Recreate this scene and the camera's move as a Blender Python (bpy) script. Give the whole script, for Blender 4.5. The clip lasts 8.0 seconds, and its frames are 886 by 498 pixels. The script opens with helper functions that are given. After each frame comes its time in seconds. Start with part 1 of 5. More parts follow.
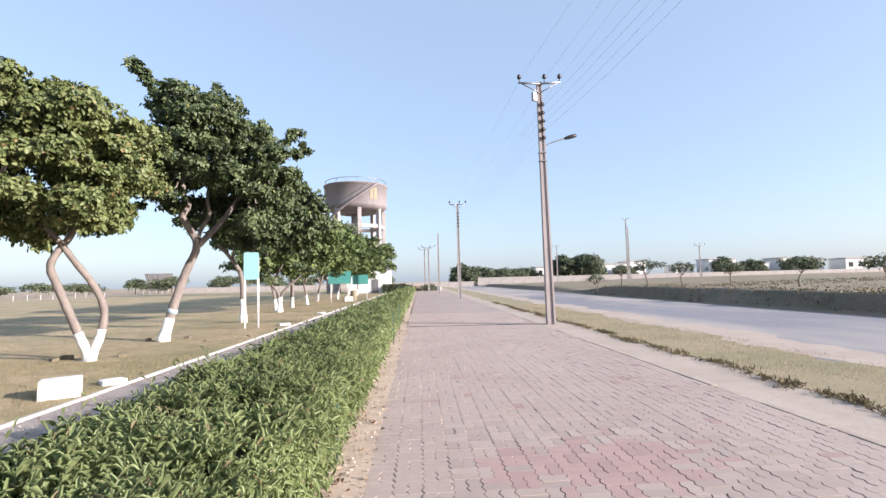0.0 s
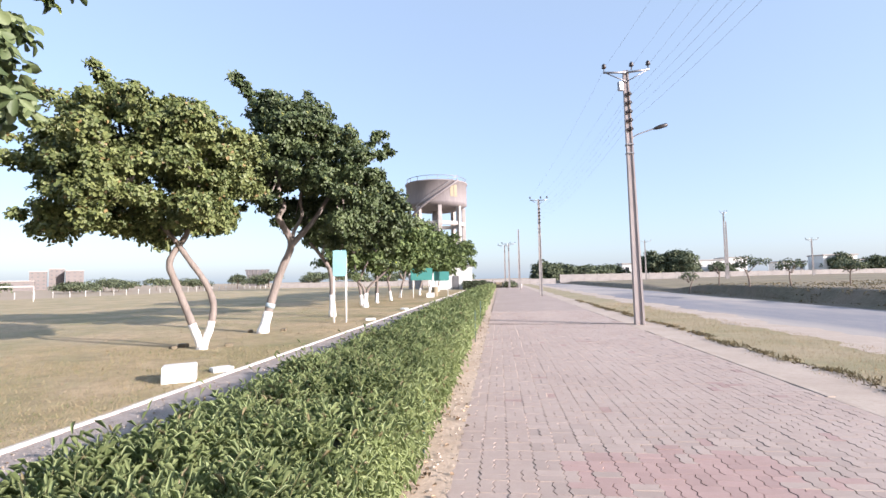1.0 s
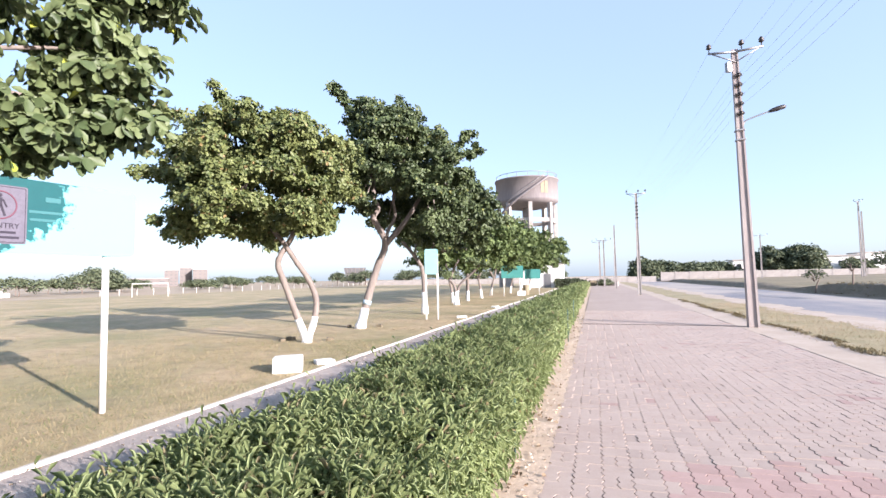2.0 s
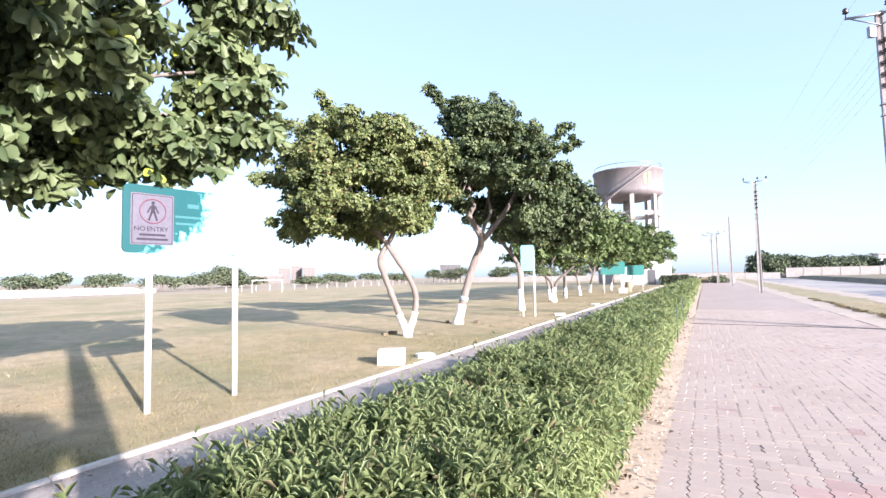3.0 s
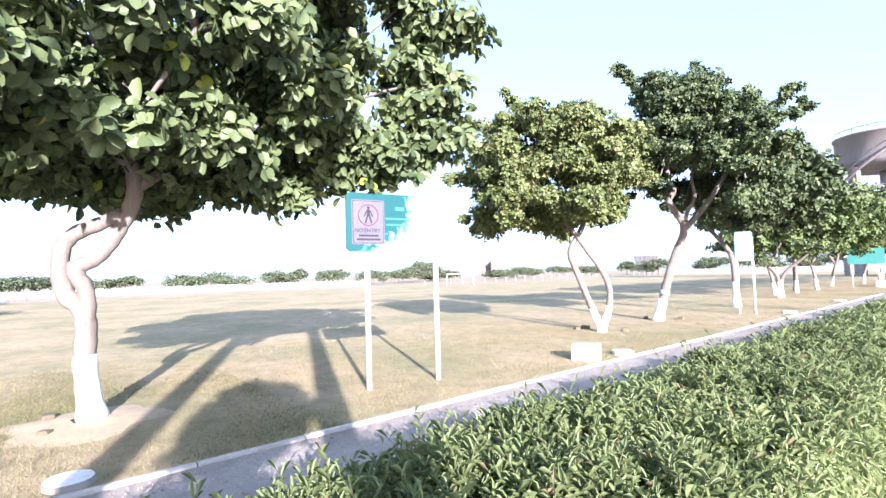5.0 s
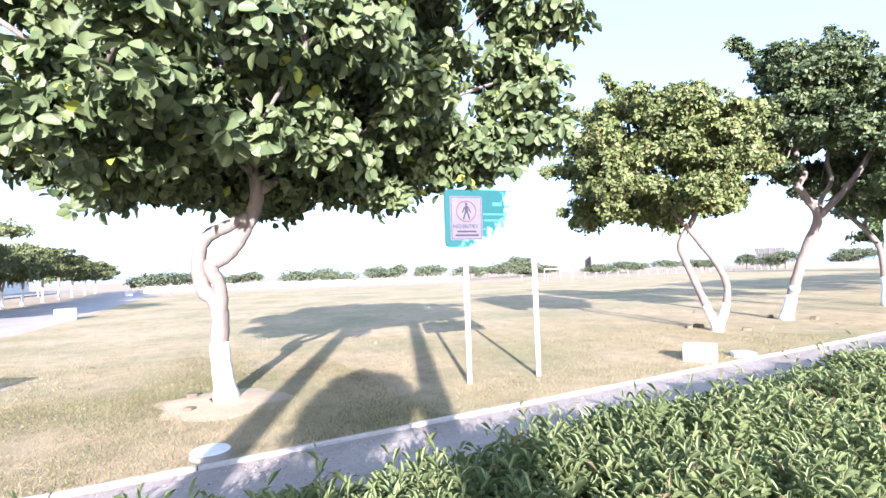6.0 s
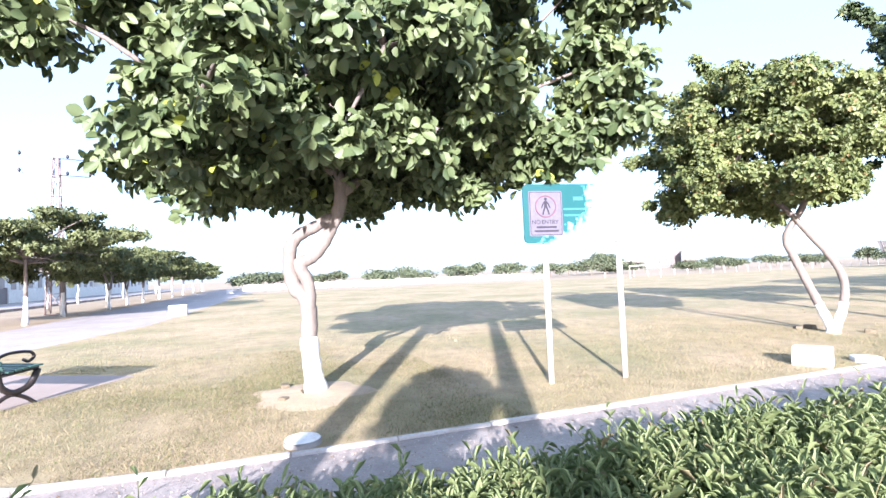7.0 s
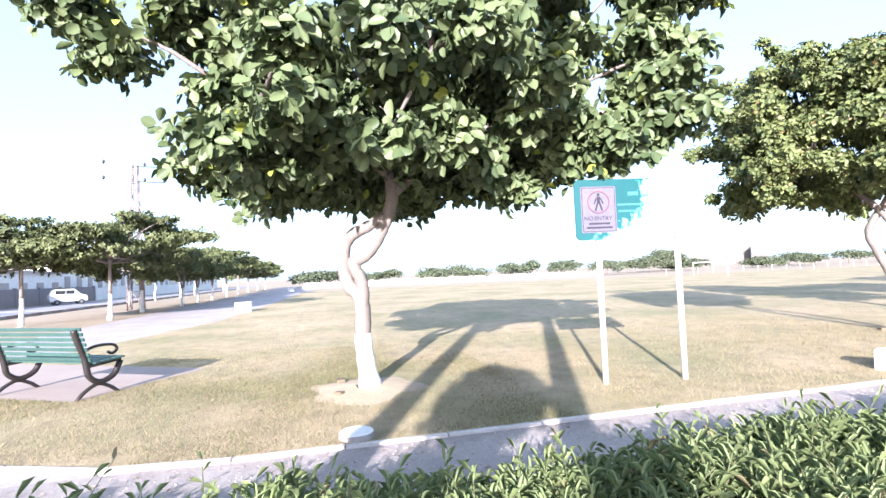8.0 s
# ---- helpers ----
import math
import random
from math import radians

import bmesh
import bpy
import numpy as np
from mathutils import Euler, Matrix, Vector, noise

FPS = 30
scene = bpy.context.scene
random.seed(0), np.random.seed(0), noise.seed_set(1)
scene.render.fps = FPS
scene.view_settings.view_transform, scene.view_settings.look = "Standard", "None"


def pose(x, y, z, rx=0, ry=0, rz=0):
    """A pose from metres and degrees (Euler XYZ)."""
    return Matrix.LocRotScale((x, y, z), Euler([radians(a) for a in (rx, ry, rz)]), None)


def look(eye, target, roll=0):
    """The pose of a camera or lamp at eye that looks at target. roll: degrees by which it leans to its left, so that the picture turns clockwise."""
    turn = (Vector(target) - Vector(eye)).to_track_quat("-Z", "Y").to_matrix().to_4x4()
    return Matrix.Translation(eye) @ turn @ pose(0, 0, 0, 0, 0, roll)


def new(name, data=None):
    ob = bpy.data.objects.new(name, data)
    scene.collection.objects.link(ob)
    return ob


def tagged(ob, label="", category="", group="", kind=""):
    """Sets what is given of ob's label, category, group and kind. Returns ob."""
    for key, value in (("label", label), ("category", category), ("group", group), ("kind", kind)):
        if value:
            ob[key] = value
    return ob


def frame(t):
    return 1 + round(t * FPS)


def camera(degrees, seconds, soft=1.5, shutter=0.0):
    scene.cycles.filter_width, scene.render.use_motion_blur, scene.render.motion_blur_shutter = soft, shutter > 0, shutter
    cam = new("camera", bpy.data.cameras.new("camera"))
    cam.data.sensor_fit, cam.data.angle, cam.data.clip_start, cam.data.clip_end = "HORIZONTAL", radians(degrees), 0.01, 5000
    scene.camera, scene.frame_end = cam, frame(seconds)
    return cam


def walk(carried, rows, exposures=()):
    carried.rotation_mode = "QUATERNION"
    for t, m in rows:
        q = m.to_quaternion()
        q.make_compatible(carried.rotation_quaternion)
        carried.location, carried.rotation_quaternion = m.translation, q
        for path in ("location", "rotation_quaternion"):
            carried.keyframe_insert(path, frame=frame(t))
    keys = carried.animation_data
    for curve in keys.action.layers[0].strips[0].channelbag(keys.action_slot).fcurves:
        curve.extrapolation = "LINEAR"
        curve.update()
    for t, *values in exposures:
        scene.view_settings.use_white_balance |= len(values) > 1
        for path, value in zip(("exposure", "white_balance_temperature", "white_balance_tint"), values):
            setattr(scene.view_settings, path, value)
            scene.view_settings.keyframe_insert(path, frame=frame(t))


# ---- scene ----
cam = camera(84.32, 8.0)
PATH = [
    (0.0, pose(0.060, 0.128, 1.566, 93.75, 1.37, -2.76)),
    (0.5, pose(0.062, 0.121, 1.582, 93.72, 1.04, 1.89)),
    (1.0, pose(0.028, 0.099, 1.595, 93.54, 1.07, 6.58)),
    (1.5, pose(0.056, 0.088, 1.611, 93.49, 1.02, 11.71)),
    (3.0, pose(0.010, 0.003, 1.601, 93.30, 1.09, 28.17)),
    (3.5, pose(0.002, -0.017, 1.596, 93.17, 1.10, 33.54)),
    (4.0, pose(-0.036, -0.025, 1.599, 93.10, 1.41, 38.97)),
    (5.5, pose(-0.023, -0.067, 1.610, 92.88, 1.59, 55.42)),
    (6.0, pose(-0.028, -0.085, 1.610, 92.77, 1.76, 61.06)),
    (6.5, pose(-0.036, -0.074, 1.604, 92.85, 1.96, 66.17)),
    (7.0, pose(-0.053, -0.077, 1.599, 92.84, 2.13, 70.23)),
    (7.5, pose(-0.030, -0.051, 1.598, 92.84, 2.25, 73.52)),
    (8.0, pose(-0.011, -0.041, 1.599, 92.84, 2.32, 76.49)),
]
EXPOSURES = [(0.0, 1.28, 6200, 18), (1.5, 1.49, 6150, 20), (3.5, 1.9, 5850, 19), (5.5, 2.15, 5700, 20), (8.0, 2.16, 5700, 19)]
walk(cam, PATH, EXPOSURES)

# ---- sky and sun ----
SUN_DIR = Vector((0.915, -0.405, 0.0)).normalized()
SUN_EL = radians(17.5)
world = bpy.data.worlds.new("sky")
scene.world = world
world.use_nodes = True
wn = world.node_tree.nodes
wn.clear()
sky = wn.new("ShaderNodeTexSky")
sky.sky_type = "NISHITA"
sky.sun_disc = False
sky.sun_elevation = SUN_EL
sky.sun_rotation = math.atan2(SUN_DIR.x, SUN_DIR.y)
sky.dust_density = 1.5
sky.ozone_density = 1.5
sky.air_density = 1.0
bg = wn.new("ShaderNodeBackground")
bg.inputs["Strength"].default_value = 0.15
wo = wn.new("ShaderNodeOutputWorld")
haze = wn.new("ShaderNodeMix")
haze.data_type = "RGBA"
haze.inputs["Factor"].default_value = 0.66
haze.inputs["B"].default_value = (1.36, 1.78, 2.18, 1)
world.node_tree.links.new(sky.outputs["Color"], haze.inputs["A"])
world.node_tree.links.new(haze.outputs["Result"], bg.inputs["Color"])
world.node_tree.links.new(bg.outputs["Background"], wo.inputs["Surface"])

sun = new("sun", bpy.data.lights.new("sun", "SUN"))
sun.data.energy = 4.4
sun.data.angle = radians(0.5)
sun.data.color = (1.0, 0.93, 0.82)
sun.matrix_world = look(SUN_DIR * 50 * math.cos(SUN_EL) + Vector((0, 0, 50 * math.sin(SUN_EL))), (0, 0, 0))

# ---- materials ----


def ramp_mix(nt, fac, a, b):
    m = nt.nodes.new("ShaderNodeMix")
    m.data_type = "RGBA"
    m.inputs["A"].default_value = (*a, 1)
    m.inputs["B"].default_value = (*b, 1)
    if fac is not None:
        nt.links.new(fac, m.inputs["Factor"])
    return m


def spread(nt, socket, lo, hi):
    r = nt.nodes.new("ShaderNodeMapRange")
    r.inputs["From Min"].default_value = lo
    r.inputs["From Max"].default_value = hi
    nt.links.new(socket, r.inputs["Value"])
    return r.outputs["Result"]


def noise_of(nt, coord, scale, detail=4.0, rough=0.6):
    n = nt.nodes.new("ShaderNodeTexNoise")
    n.inputs["Scale"].default_value = scale
    n.inputs["Detail"].default_value = detail
    n.inputs["Roughness"].default_value = rough
    nt.links.new(coord, n.inputs["Vector"])
    return n.outputs["Fac"]


def surface(name, a, b, c=None, big=0.6, fine=30.0, rough=0.8, metal=0.0, bump=0.3, depth=0.01, jitter=0.0, stretch=None, lo=0.35, hi=0.65, mid=0.45):
    """A surface that drifts from a to b in large patches, to c in fine grain, with fine relief; jitter varies whole objects."""
    mat = bpy.data.materials.new(name)
    mat.use_nodes = True
    nt = mat.node_tree
    bsdf = nt.nodes["Principled BSDF"]
    geo = nt.nodes.new("ShaderNodeTexCoord")
    coord = geo.outputs["Object"]
    if stretch:
        mp = nt.nodes.new("ShaderNodeMapping")
        mp.inputs["Scale"].default_value = stretch
        nt.links.new(coord, mp.inputs["Vector"])
        coord = mp.outputs["Vector"]
    n1 = noise_of(nt, coord, big)
    n2 = noise_of(nt, coord, fine, 6.0, 0.7)
    m1 = ramp_mix(nt, spread(nt, n1, lo, hi), a, b)
    m2 = ramp_mix(nt, None, a, c or tuple(x * 0.6 for x in a))
    nt.links.new(m1.outputs["Result"], m2.inputs["A"])
    nt.links.new(spread(nt, n2, 0.5, 0.85), m2.inputs["Factor"])
    n3 = noise_of(nt, coord, (big * fine) ** 0.5, 5.0, 0.65)
    m3 = ramp_mix(nt, None, a, c or tuple(x * 0.6 for x in a))
    mr3 = nt.nodes.new("ShaderNodeMapRange")
    mr3.inputs["From Min"].default_value = 0.45
    mr3.inputs["From Max"].default_value = 0.72
    mr3.inputs["To Max"].default_value = mid
    nt.links.new(n3, mr3.inputs["Value"])
    nt.links.new(mr3.outputs["Result"], m3.inputs["Factor"])
    nt.links.new(m2.outputs["Result"], m3.inputs["A"])
    out = m3.outputs["Result"]
    if jitter:
        info = nt.nodes.new("ShaderNodeObjectInfo")
        hsv = nt.nodes.new("ShaderNodeHueSaturation")
        nt.links.new(out, hsv.inputs["Color"])
        mr = nt.nodes.new("ShaderNodeMapRange")
        mr.inputs["To Min"].default_value = 1 - jitter
        mr.inputs["To Max"].default_value = 1 + jitter
        nt.links.new(info.outputs["Random"], mr.inputs["Value"])
        nt.links.new(mr.outputs["Result"], hsv.inputs["Value"])
        out = hsv.outputs["Color"]
    nt.links.new(out, bsdf.inputs["Base Color"])
    bsdf.inputs["Roughness"].default_value = rough
    bsdf.inputs["Metallic"].default_value = metal
    if bump:
        bp = nt.nodes.new("ShaderNodeBump")
        bp.inputs["Strength"].default_value = bump
        bp.inputs["Distance"].default_value = depth
        nt.links.new(n2, bp.inputs["Height"])
        nt.links.new(bp.outputs["Normal"], bsdf.inputs["Normal"])
    return mat


def foliage(name, dark, light, odd=None, odd_share=0.04, gloss=0.58, glow=0.14):
    """Leaves: each leaf has its own green between dark and light, a few have the odd colour; light shines through them."""
    mat = bpy.data.materials.new(name)
    mat.use_nodes = True
    nt = mat.node_tree
    bsdf = nt.nodes["Principled BSDF"]
    geo = nt.nodes.new("ShaderNodeNewGeometry")
    rnd = geo.outputs["Random Per Island"]
    m = ramp_mix(nt, rnd, dark, light)
    co = nt.nodes.new("ShaderNodeTexCoord")
    n1 = noise_of(nt, co.outputs["Object"], 1.1, 2.0)
    m2 = ramp_mix(nt, spread(nt, n1, 0.45, 0.75), dark, tuple(x * 1.15 for x in light))
    nt.links.new(m.outputs["Result"], m2.inputs["A"])
    out = m2.outputs["Result"]
    if odd:
        st = nt.nodes.new("ShaderNodeMath")
        st.operation = "LESS_THAN"
        st.inputs[1].default_value = odd_share
        nt.links.new(rnd, st.inputs[0])
        m3 = ramp_mix(nt, st.outputs[0], dark, odd)
        nt.links.new(out, m3.inputs["A"])
        out = m3.outputs["Result"]
    nt.links.new(out, bsdf.inputs["Base Color"])
    bsdf.inputs["Roughness"].default_value = gloss
    bsdf.inputs["Specular IOR Level"].default_value = 0.32
    tr = nt.nodes.new("ShaderNodeBsdfTranslucent")
    nt.links.new(out, tr.inputs["Color"])
    mx = nt.nodes.new("ShaderNodeMixShader")
    mx.inputs["Fac"].default_value = glow
    nt.links.new(bsdf.outputs["BSDF"], mx.inputs[1])
    nt.links.new(tr.outputs["BSDF"], mx.inputs[2])
    nt.links.new(mx.outputs["Shader"], nt.nodes["Material Output"].inputs["Surface"])
    return mat


M_EARTH = surface("dry_earth", (0.36, 0.27, 0.19), (0.27, 0.21, 0.13), (0.42, 0.34, 0.25), big=0.08, fine=2.0, bump=0.5, depth=0.05)
M_FIELD = surface("dry_field", (0.255, 0.198, 0.128), (0.185, 0.158, 0.092), (0.13, 0.105, 0.065), big=0.12, fine=3.0, bump=0.8, depth=0.05, mid=0.6)
M_LAWN = surface("dry_lawn", (0.450, 0.338, 0.202), (0.270, 0.242, 0.115), (0.150, 0.110, 0.060), big=0.3, fine=28.0, bump=1.0, depth=0.03, lo=0.40, hi=0.64, mid=0.6)
M_WALK = surface("walkway_pavers", (0.40, 0.345, 0.315), (0.31, 0.262, 0.24), (0.17, 0.142, 0.13), big=0.9, fine=34.0, bump=0.9, depth=0.015)
M_SAND = surface("sandy_soil", (0.56, 0.44, 0.34), (0.47, 0.36, 0.27), (0.36, 0.26, 0.19), big=1.4, fine=24.0, bump=0.7)
M_PAVE = surface("paver_concrete", (0.368, 0.291, 0.251), (0.320, 0.246, 0.210), (0.420, 0.339, 0.296), big=0.7, fine=60.0, bump=0.4, depth=0.004, jitter=0.10)
M_PAVE_RED = surface("paver_red", (0.365, 0.246, 0.219), (0.312, 0.210, 0.186), (0.413, 0.299, 0.267), big=0.7, fine=60.0, bump=0.4, depth=0.004, jitter=0.10)
M_SHOULDER = surface("pale_sand", (0.453, 0.372, 0.308), (0.389, 0.312, 0.251), (0.324, 0.251, 0.194), big=0.6, fine=16.0, bump=0.6)
M_PAVE_FAR = surface("paving_field", (0.368, 0.291, 0.251), (0.327, 0.255, 0.219), (0.275, 0.215, 0.186), big=0.5, fine=9.0, bump=0.4, stretch=(1, 0.5, 1))
M_JOINT = surface("joint_sand", (0.26, 0.20, 0.18), (0.19, 0.15, 0.14), fine=40.0)
M_CONC = surface("concrete", (0.40, 0.37, 0.35), (0.30, 0.27, 0.26), (0.22, 0.19, 0.18), big=1.2, fine=14.0, bump=0.3)
M_TANK = surface("tank_concrete", (0.215, 0.19, 0.19), (0.17, 0.148, 0.152), (0.26, 0.23, 0.225), big=0.25, fine=3.0, bump=0.3, stretch=(1, 1, 0.25))
M_WHITE = surface("white_paint", (0.80, 0.79, 0.77), (0.70, 0.68, 0.65), (0.50, 0.46, 0.42), big=3.0, fine=40.0, rough=0.6, bump=0.2)
M_KERB = surface("worn_kerb_paint", (0.636, 0.602, 0.568), (0.499, 0.447, 0.404), (0.361, 0.310, 0.267), big=2.5, fine=25.0, bump=0.6)
M_FOOT = surface("pale_footway", (0.42, 0.375, 0.36), (0.34, 0.295, 0.285), (0.25, 0.21, 0.20), big=0.6, fine=12.0, bump=0.6)
M_POLE = surface("pole_concrete", (0.34, 0.295, 0.285), (0.255, 0.215, 0.21), (0.40, 0.35, 0.335), big=1.5, fine=12.0, bump=0.3, stretch=(1, 1, 0.3))
M_WALL = surface("pale_wall", (0.44, 0.40, 0.375), (0.36, 0.32, 0.30), (0.28, 0.245, 0.225), big=0.15, fine=2.0)
M_ROAD = surface("asphalt_road", (0.185, 0.182, 0.205), (0.35, 0.31, 0.28), (0.28, 0.255, 0.245), big=0.13, fine=12.0, lo=0.44, hi=0.58, rough=0.9, bump=0.3, stretch=(1, 0.35, 1))
M_VERGE = surface("dry_verge", (0.37, 0.295, 0.185), (0.255, 0.225, 0.115), (0.21, 0.165, 0.10), big=0.5, fine=14.0, bump=1.0, depth=0.04)
M_BANK = surface("bank_soil", (0.17, 0.13, 0.09), (0.11, 0.095, 0.055), (0.24, 0.19, 0.13), big=0.4, fine=5.0, bump=1.0, depth=0.08)
M_BARK = surface("pale_bark", (0.245, 0.205, 0.182), (0.185, 0.152, 0.134), (0.105, 0.082, 0.070), big=3.0, fine=18.0, bump=0.6, depth=0.02, stretch=(1, 1, 0.3))
M_BARK_DARK = surface("dark_bark", (0.15, 0.11, 0.09), (0.20, 0.15, 0.12), big=3.0, fine=18.0, bump=0.6, depth=0.02)
M_LEAF = foliage("broad_leaves", (0.048, 0.074, 0.030), (0.142, 0.174, 0.078), (0.34, 0.38, 0.06), 0.012, gloss=0.5, glow=0.10)
M_LEAF_DARK = foliage("dark_leaves", (0.030, 0.048, 0.020), (0.090, 0.116, 0.048), (0.16, 0.17, 0.05), 0.02, gloss=0.5, glow=0.08)
M_LEAF_YOUNG = foliage("light_leaves", (0.058, 0.084, 0.028), (0.165, 0.186, 0.068), (0.22, 0.16, 0.07), 0.03, gloss=0.5, glow=0.12)
M_LEAF_PARK = foliage("park_leaves", (0.046, 0.074, 0.024), (0.125, 0.165, 0.055), glow=0.12)
M_LEAF_ROW = foliage("row_leaves", (0.050, 0.062, 0.022), (0.125, 0.140, 0.055), glow=0.08)
M_LEAF_FAR = foliage("far_leaves", (0.065, 0.085, 0.050), (0.13, 0.15, 0.085), gloss=0.7)
M_HEDGE = foliage("hedge_leaves", (0.160, 0.204, 0.082), (0.296, 0.344, 0.156), (0.30, 0.25, 0.14), 0.025, gloss=0.5, glow=0.42)
M_STEM = surface("green_stem", (0.11, 0.13, 0.05), (0.14, 0.12, 0.06), fine=60.0, bump=0.0)
# near-black: the shade deep among the twigs is in the colour
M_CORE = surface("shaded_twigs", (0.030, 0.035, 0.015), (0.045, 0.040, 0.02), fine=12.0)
# Sun glare painted in: pale cyan right and below, shaded teal upper left.
M_BOARD = surface("glare_painted_teal", (0.005, 0.072, 0.079), (0.007, 0.085, 0.092), (0.005, 0.064, 0.070), big=1.5, fine=50.0, rough=0.35, bump=0.05)
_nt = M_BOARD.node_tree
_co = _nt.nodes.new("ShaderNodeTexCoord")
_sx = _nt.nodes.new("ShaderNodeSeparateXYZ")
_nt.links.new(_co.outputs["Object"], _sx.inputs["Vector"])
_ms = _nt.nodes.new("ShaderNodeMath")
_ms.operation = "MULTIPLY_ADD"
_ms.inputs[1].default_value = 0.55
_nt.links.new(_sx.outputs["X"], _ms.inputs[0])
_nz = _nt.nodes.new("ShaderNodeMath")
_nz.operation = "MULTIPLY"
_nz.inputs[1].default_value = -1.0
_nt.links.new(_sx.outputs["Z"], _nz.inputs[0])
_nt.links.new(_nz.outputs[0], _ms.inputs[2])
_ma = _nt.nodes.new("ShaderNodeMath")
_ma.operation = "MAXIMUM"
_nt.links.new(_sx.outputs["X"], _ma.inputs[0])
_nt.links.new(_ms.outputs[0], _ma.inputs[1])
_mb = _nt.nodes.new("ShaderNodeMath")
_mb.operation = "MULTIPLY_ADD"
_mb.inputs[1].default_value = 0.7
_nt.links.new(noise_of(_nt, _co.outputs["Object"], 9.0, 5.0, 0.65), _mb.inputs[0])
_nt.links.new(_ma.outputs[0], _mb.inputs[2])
# ragged edge between the shaded teal and the painted glare
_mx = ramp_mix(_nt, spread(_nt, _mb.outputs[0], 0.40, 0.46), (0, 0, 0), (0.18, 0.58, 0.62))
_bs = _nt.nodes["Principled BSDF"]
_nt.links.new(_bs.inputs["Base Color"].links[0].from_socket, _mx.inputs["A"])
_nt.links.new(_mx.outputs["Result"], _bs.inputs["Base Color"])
M_TEAL_PALE = surface("pale_teal_paint", (0.05, 0.16, 0.17), (0.045, 0.145, 0.155), (0.055, 0.17, 0.18), big=1.5, fine=50.0, rough=0.3, bump=0.05)
# Teal lightened to hold the sun's glare on the far upright board.
M_CYAN = surface("glare_pale_teal", (0.23, 0.44, 0.48), (0.20, 0.40, 0.44), (0.26, 0.47, 0.51), big=1.5, fine=50.0, rough=0.3, bump=0.05)
M_TEAL_MID = surface("mid_teal_paint", (0.06, 0.235, 0.215), (0.07, 0.26, 0.24), (0.05, 0.21, 0.195), big=1.5, fine=50.0, rough=0.35, bump=0.05)
# Base colour kept dark to carry the shade lying over the notice.
M_NOTICE = surface("notice_sheet", (0.128, 0.115, 0.150), (0.110, 0.100, 0.132), big=4.0, fine=60.0, rough=0.4, bump=0.05)
M_INK = surface("sign_ink", (0.025, 0.02, 0.035), (0.035, 0.03, 0.045), fine=60.0, bump=0.0)
M_RING = surface("ring_red", (0.16, 0.06, 0.09), (0.14, 0.05, 0.08), fine=60.0, bump=0.0)
M_IRON = surface("dark_iron", (0.035, 0.030, 0.030), (0.06, 0.045, 0.04), fine=60.0, rough=0.45, metal=0.3, bump=0.15)
M_SLAT = surface("green_slat_paint", (0.032, 0.078, 0.065), (0.042, 0.095, 0.08), (0.075, 0.12, 0.105), big=4.0, fine=40.0, rough=0.4, bump=0.15, jitter=0.12)
M_STEEL = surface("galvanised_steel", (0.33, 0.32, 0.33), (0.26, 0.25, 0.26), fine=30.0, rough=0.5, metal=0.7, bump=0.1)
M_RUST = surface("weathered_steel", (0.30, 0.24, 0.23), (0.22, 0.17, 0.16), (0.38, 0.31, 0.29), big=1.5, fine=20.0, rough=0.7, metal=0.2, bump=0.2)
M_GLASS = surface("dark_window_glass", (0.03, 0.035, 0.04), (0.05, 0.055, 0.06), fine=10.0, rough=0.08, bump=0.0)
M_CAR = surface("white_car_paint", (0.72, 0.72, 0.72), (0.66, 0.66, 0.66), big=2.0, fine=50.0, rough=0.25, bump=0.0)
M_BLACK = surface("black_rubber", (0.02, 0.02, 0.02), (0.03, 0.03, 0.03), fine=40.0, rough=0.7)
M_YELLOW = surface("faded_yellow_paint", (0.28, 0.235, 0.155), (0.25, 0.21, 0.15), fine=20.0)
M_PANE_FAR = surface("far_window", (0.115, 0.108, 0.112), (0.100, 0.095, 0.098), fine=1.0, rough=0.4, bump=0.0)
M_BRICK = surface("tower_brick", (0.168, 0.146, 0.138), (0.145, 0.126, 0.120), (0.185, 0.163, 0.155), big=0.1, fine=1.0)
M_SOIL = surface("loose_soil", (0.45, 0.35, 0.24), (0.40, 0.31, 0.205), (0.31, 0.235, 0.15), big=2.5, fine=18.0, bump=0.8)
M_GRASS = foliage("grass_blades", (0.233, 0.191, 0.107), (0.363, 0.293, 0.177), (0.177, 0.200, 0.079), 0.22, gloss=0.7, glow=0.3)

# ---- builders ----
RND = random.Random(11)
RNG = np.random.default_rng(11)


def part(name, bm, material, parent=None, label=""):
    me = bpy.data.meshes.new(name)
    bm.to_mesh(me)
    bm.free()
    me.materials.append(material)
    ob = new(name, me)
    if parent is not None:
        ob.parent = parent
    if label:
        ob["label"] = label
    return ob


def soup(name, verts, faces, material, parent=None, smooth=False):
    me = bpy.data.meshes.new(name)
    me.from_pydata(verts, [], faces)
    if smooth:
        me.polygons.foreach_set("use_smooth", [True] * len(me.polygons))
    me.materials.append(material)
    ob = new(name, me)
    if parent is not None:
        ob.parent = parent
    return ob


def root(name, x, y, z=0.0, rz=0.0):
    ob = new(name)
    ob.matrix_basis = pose(x, y, z, 0, 0, rz)
    ob.empty_display_size = 0.2
    return ob


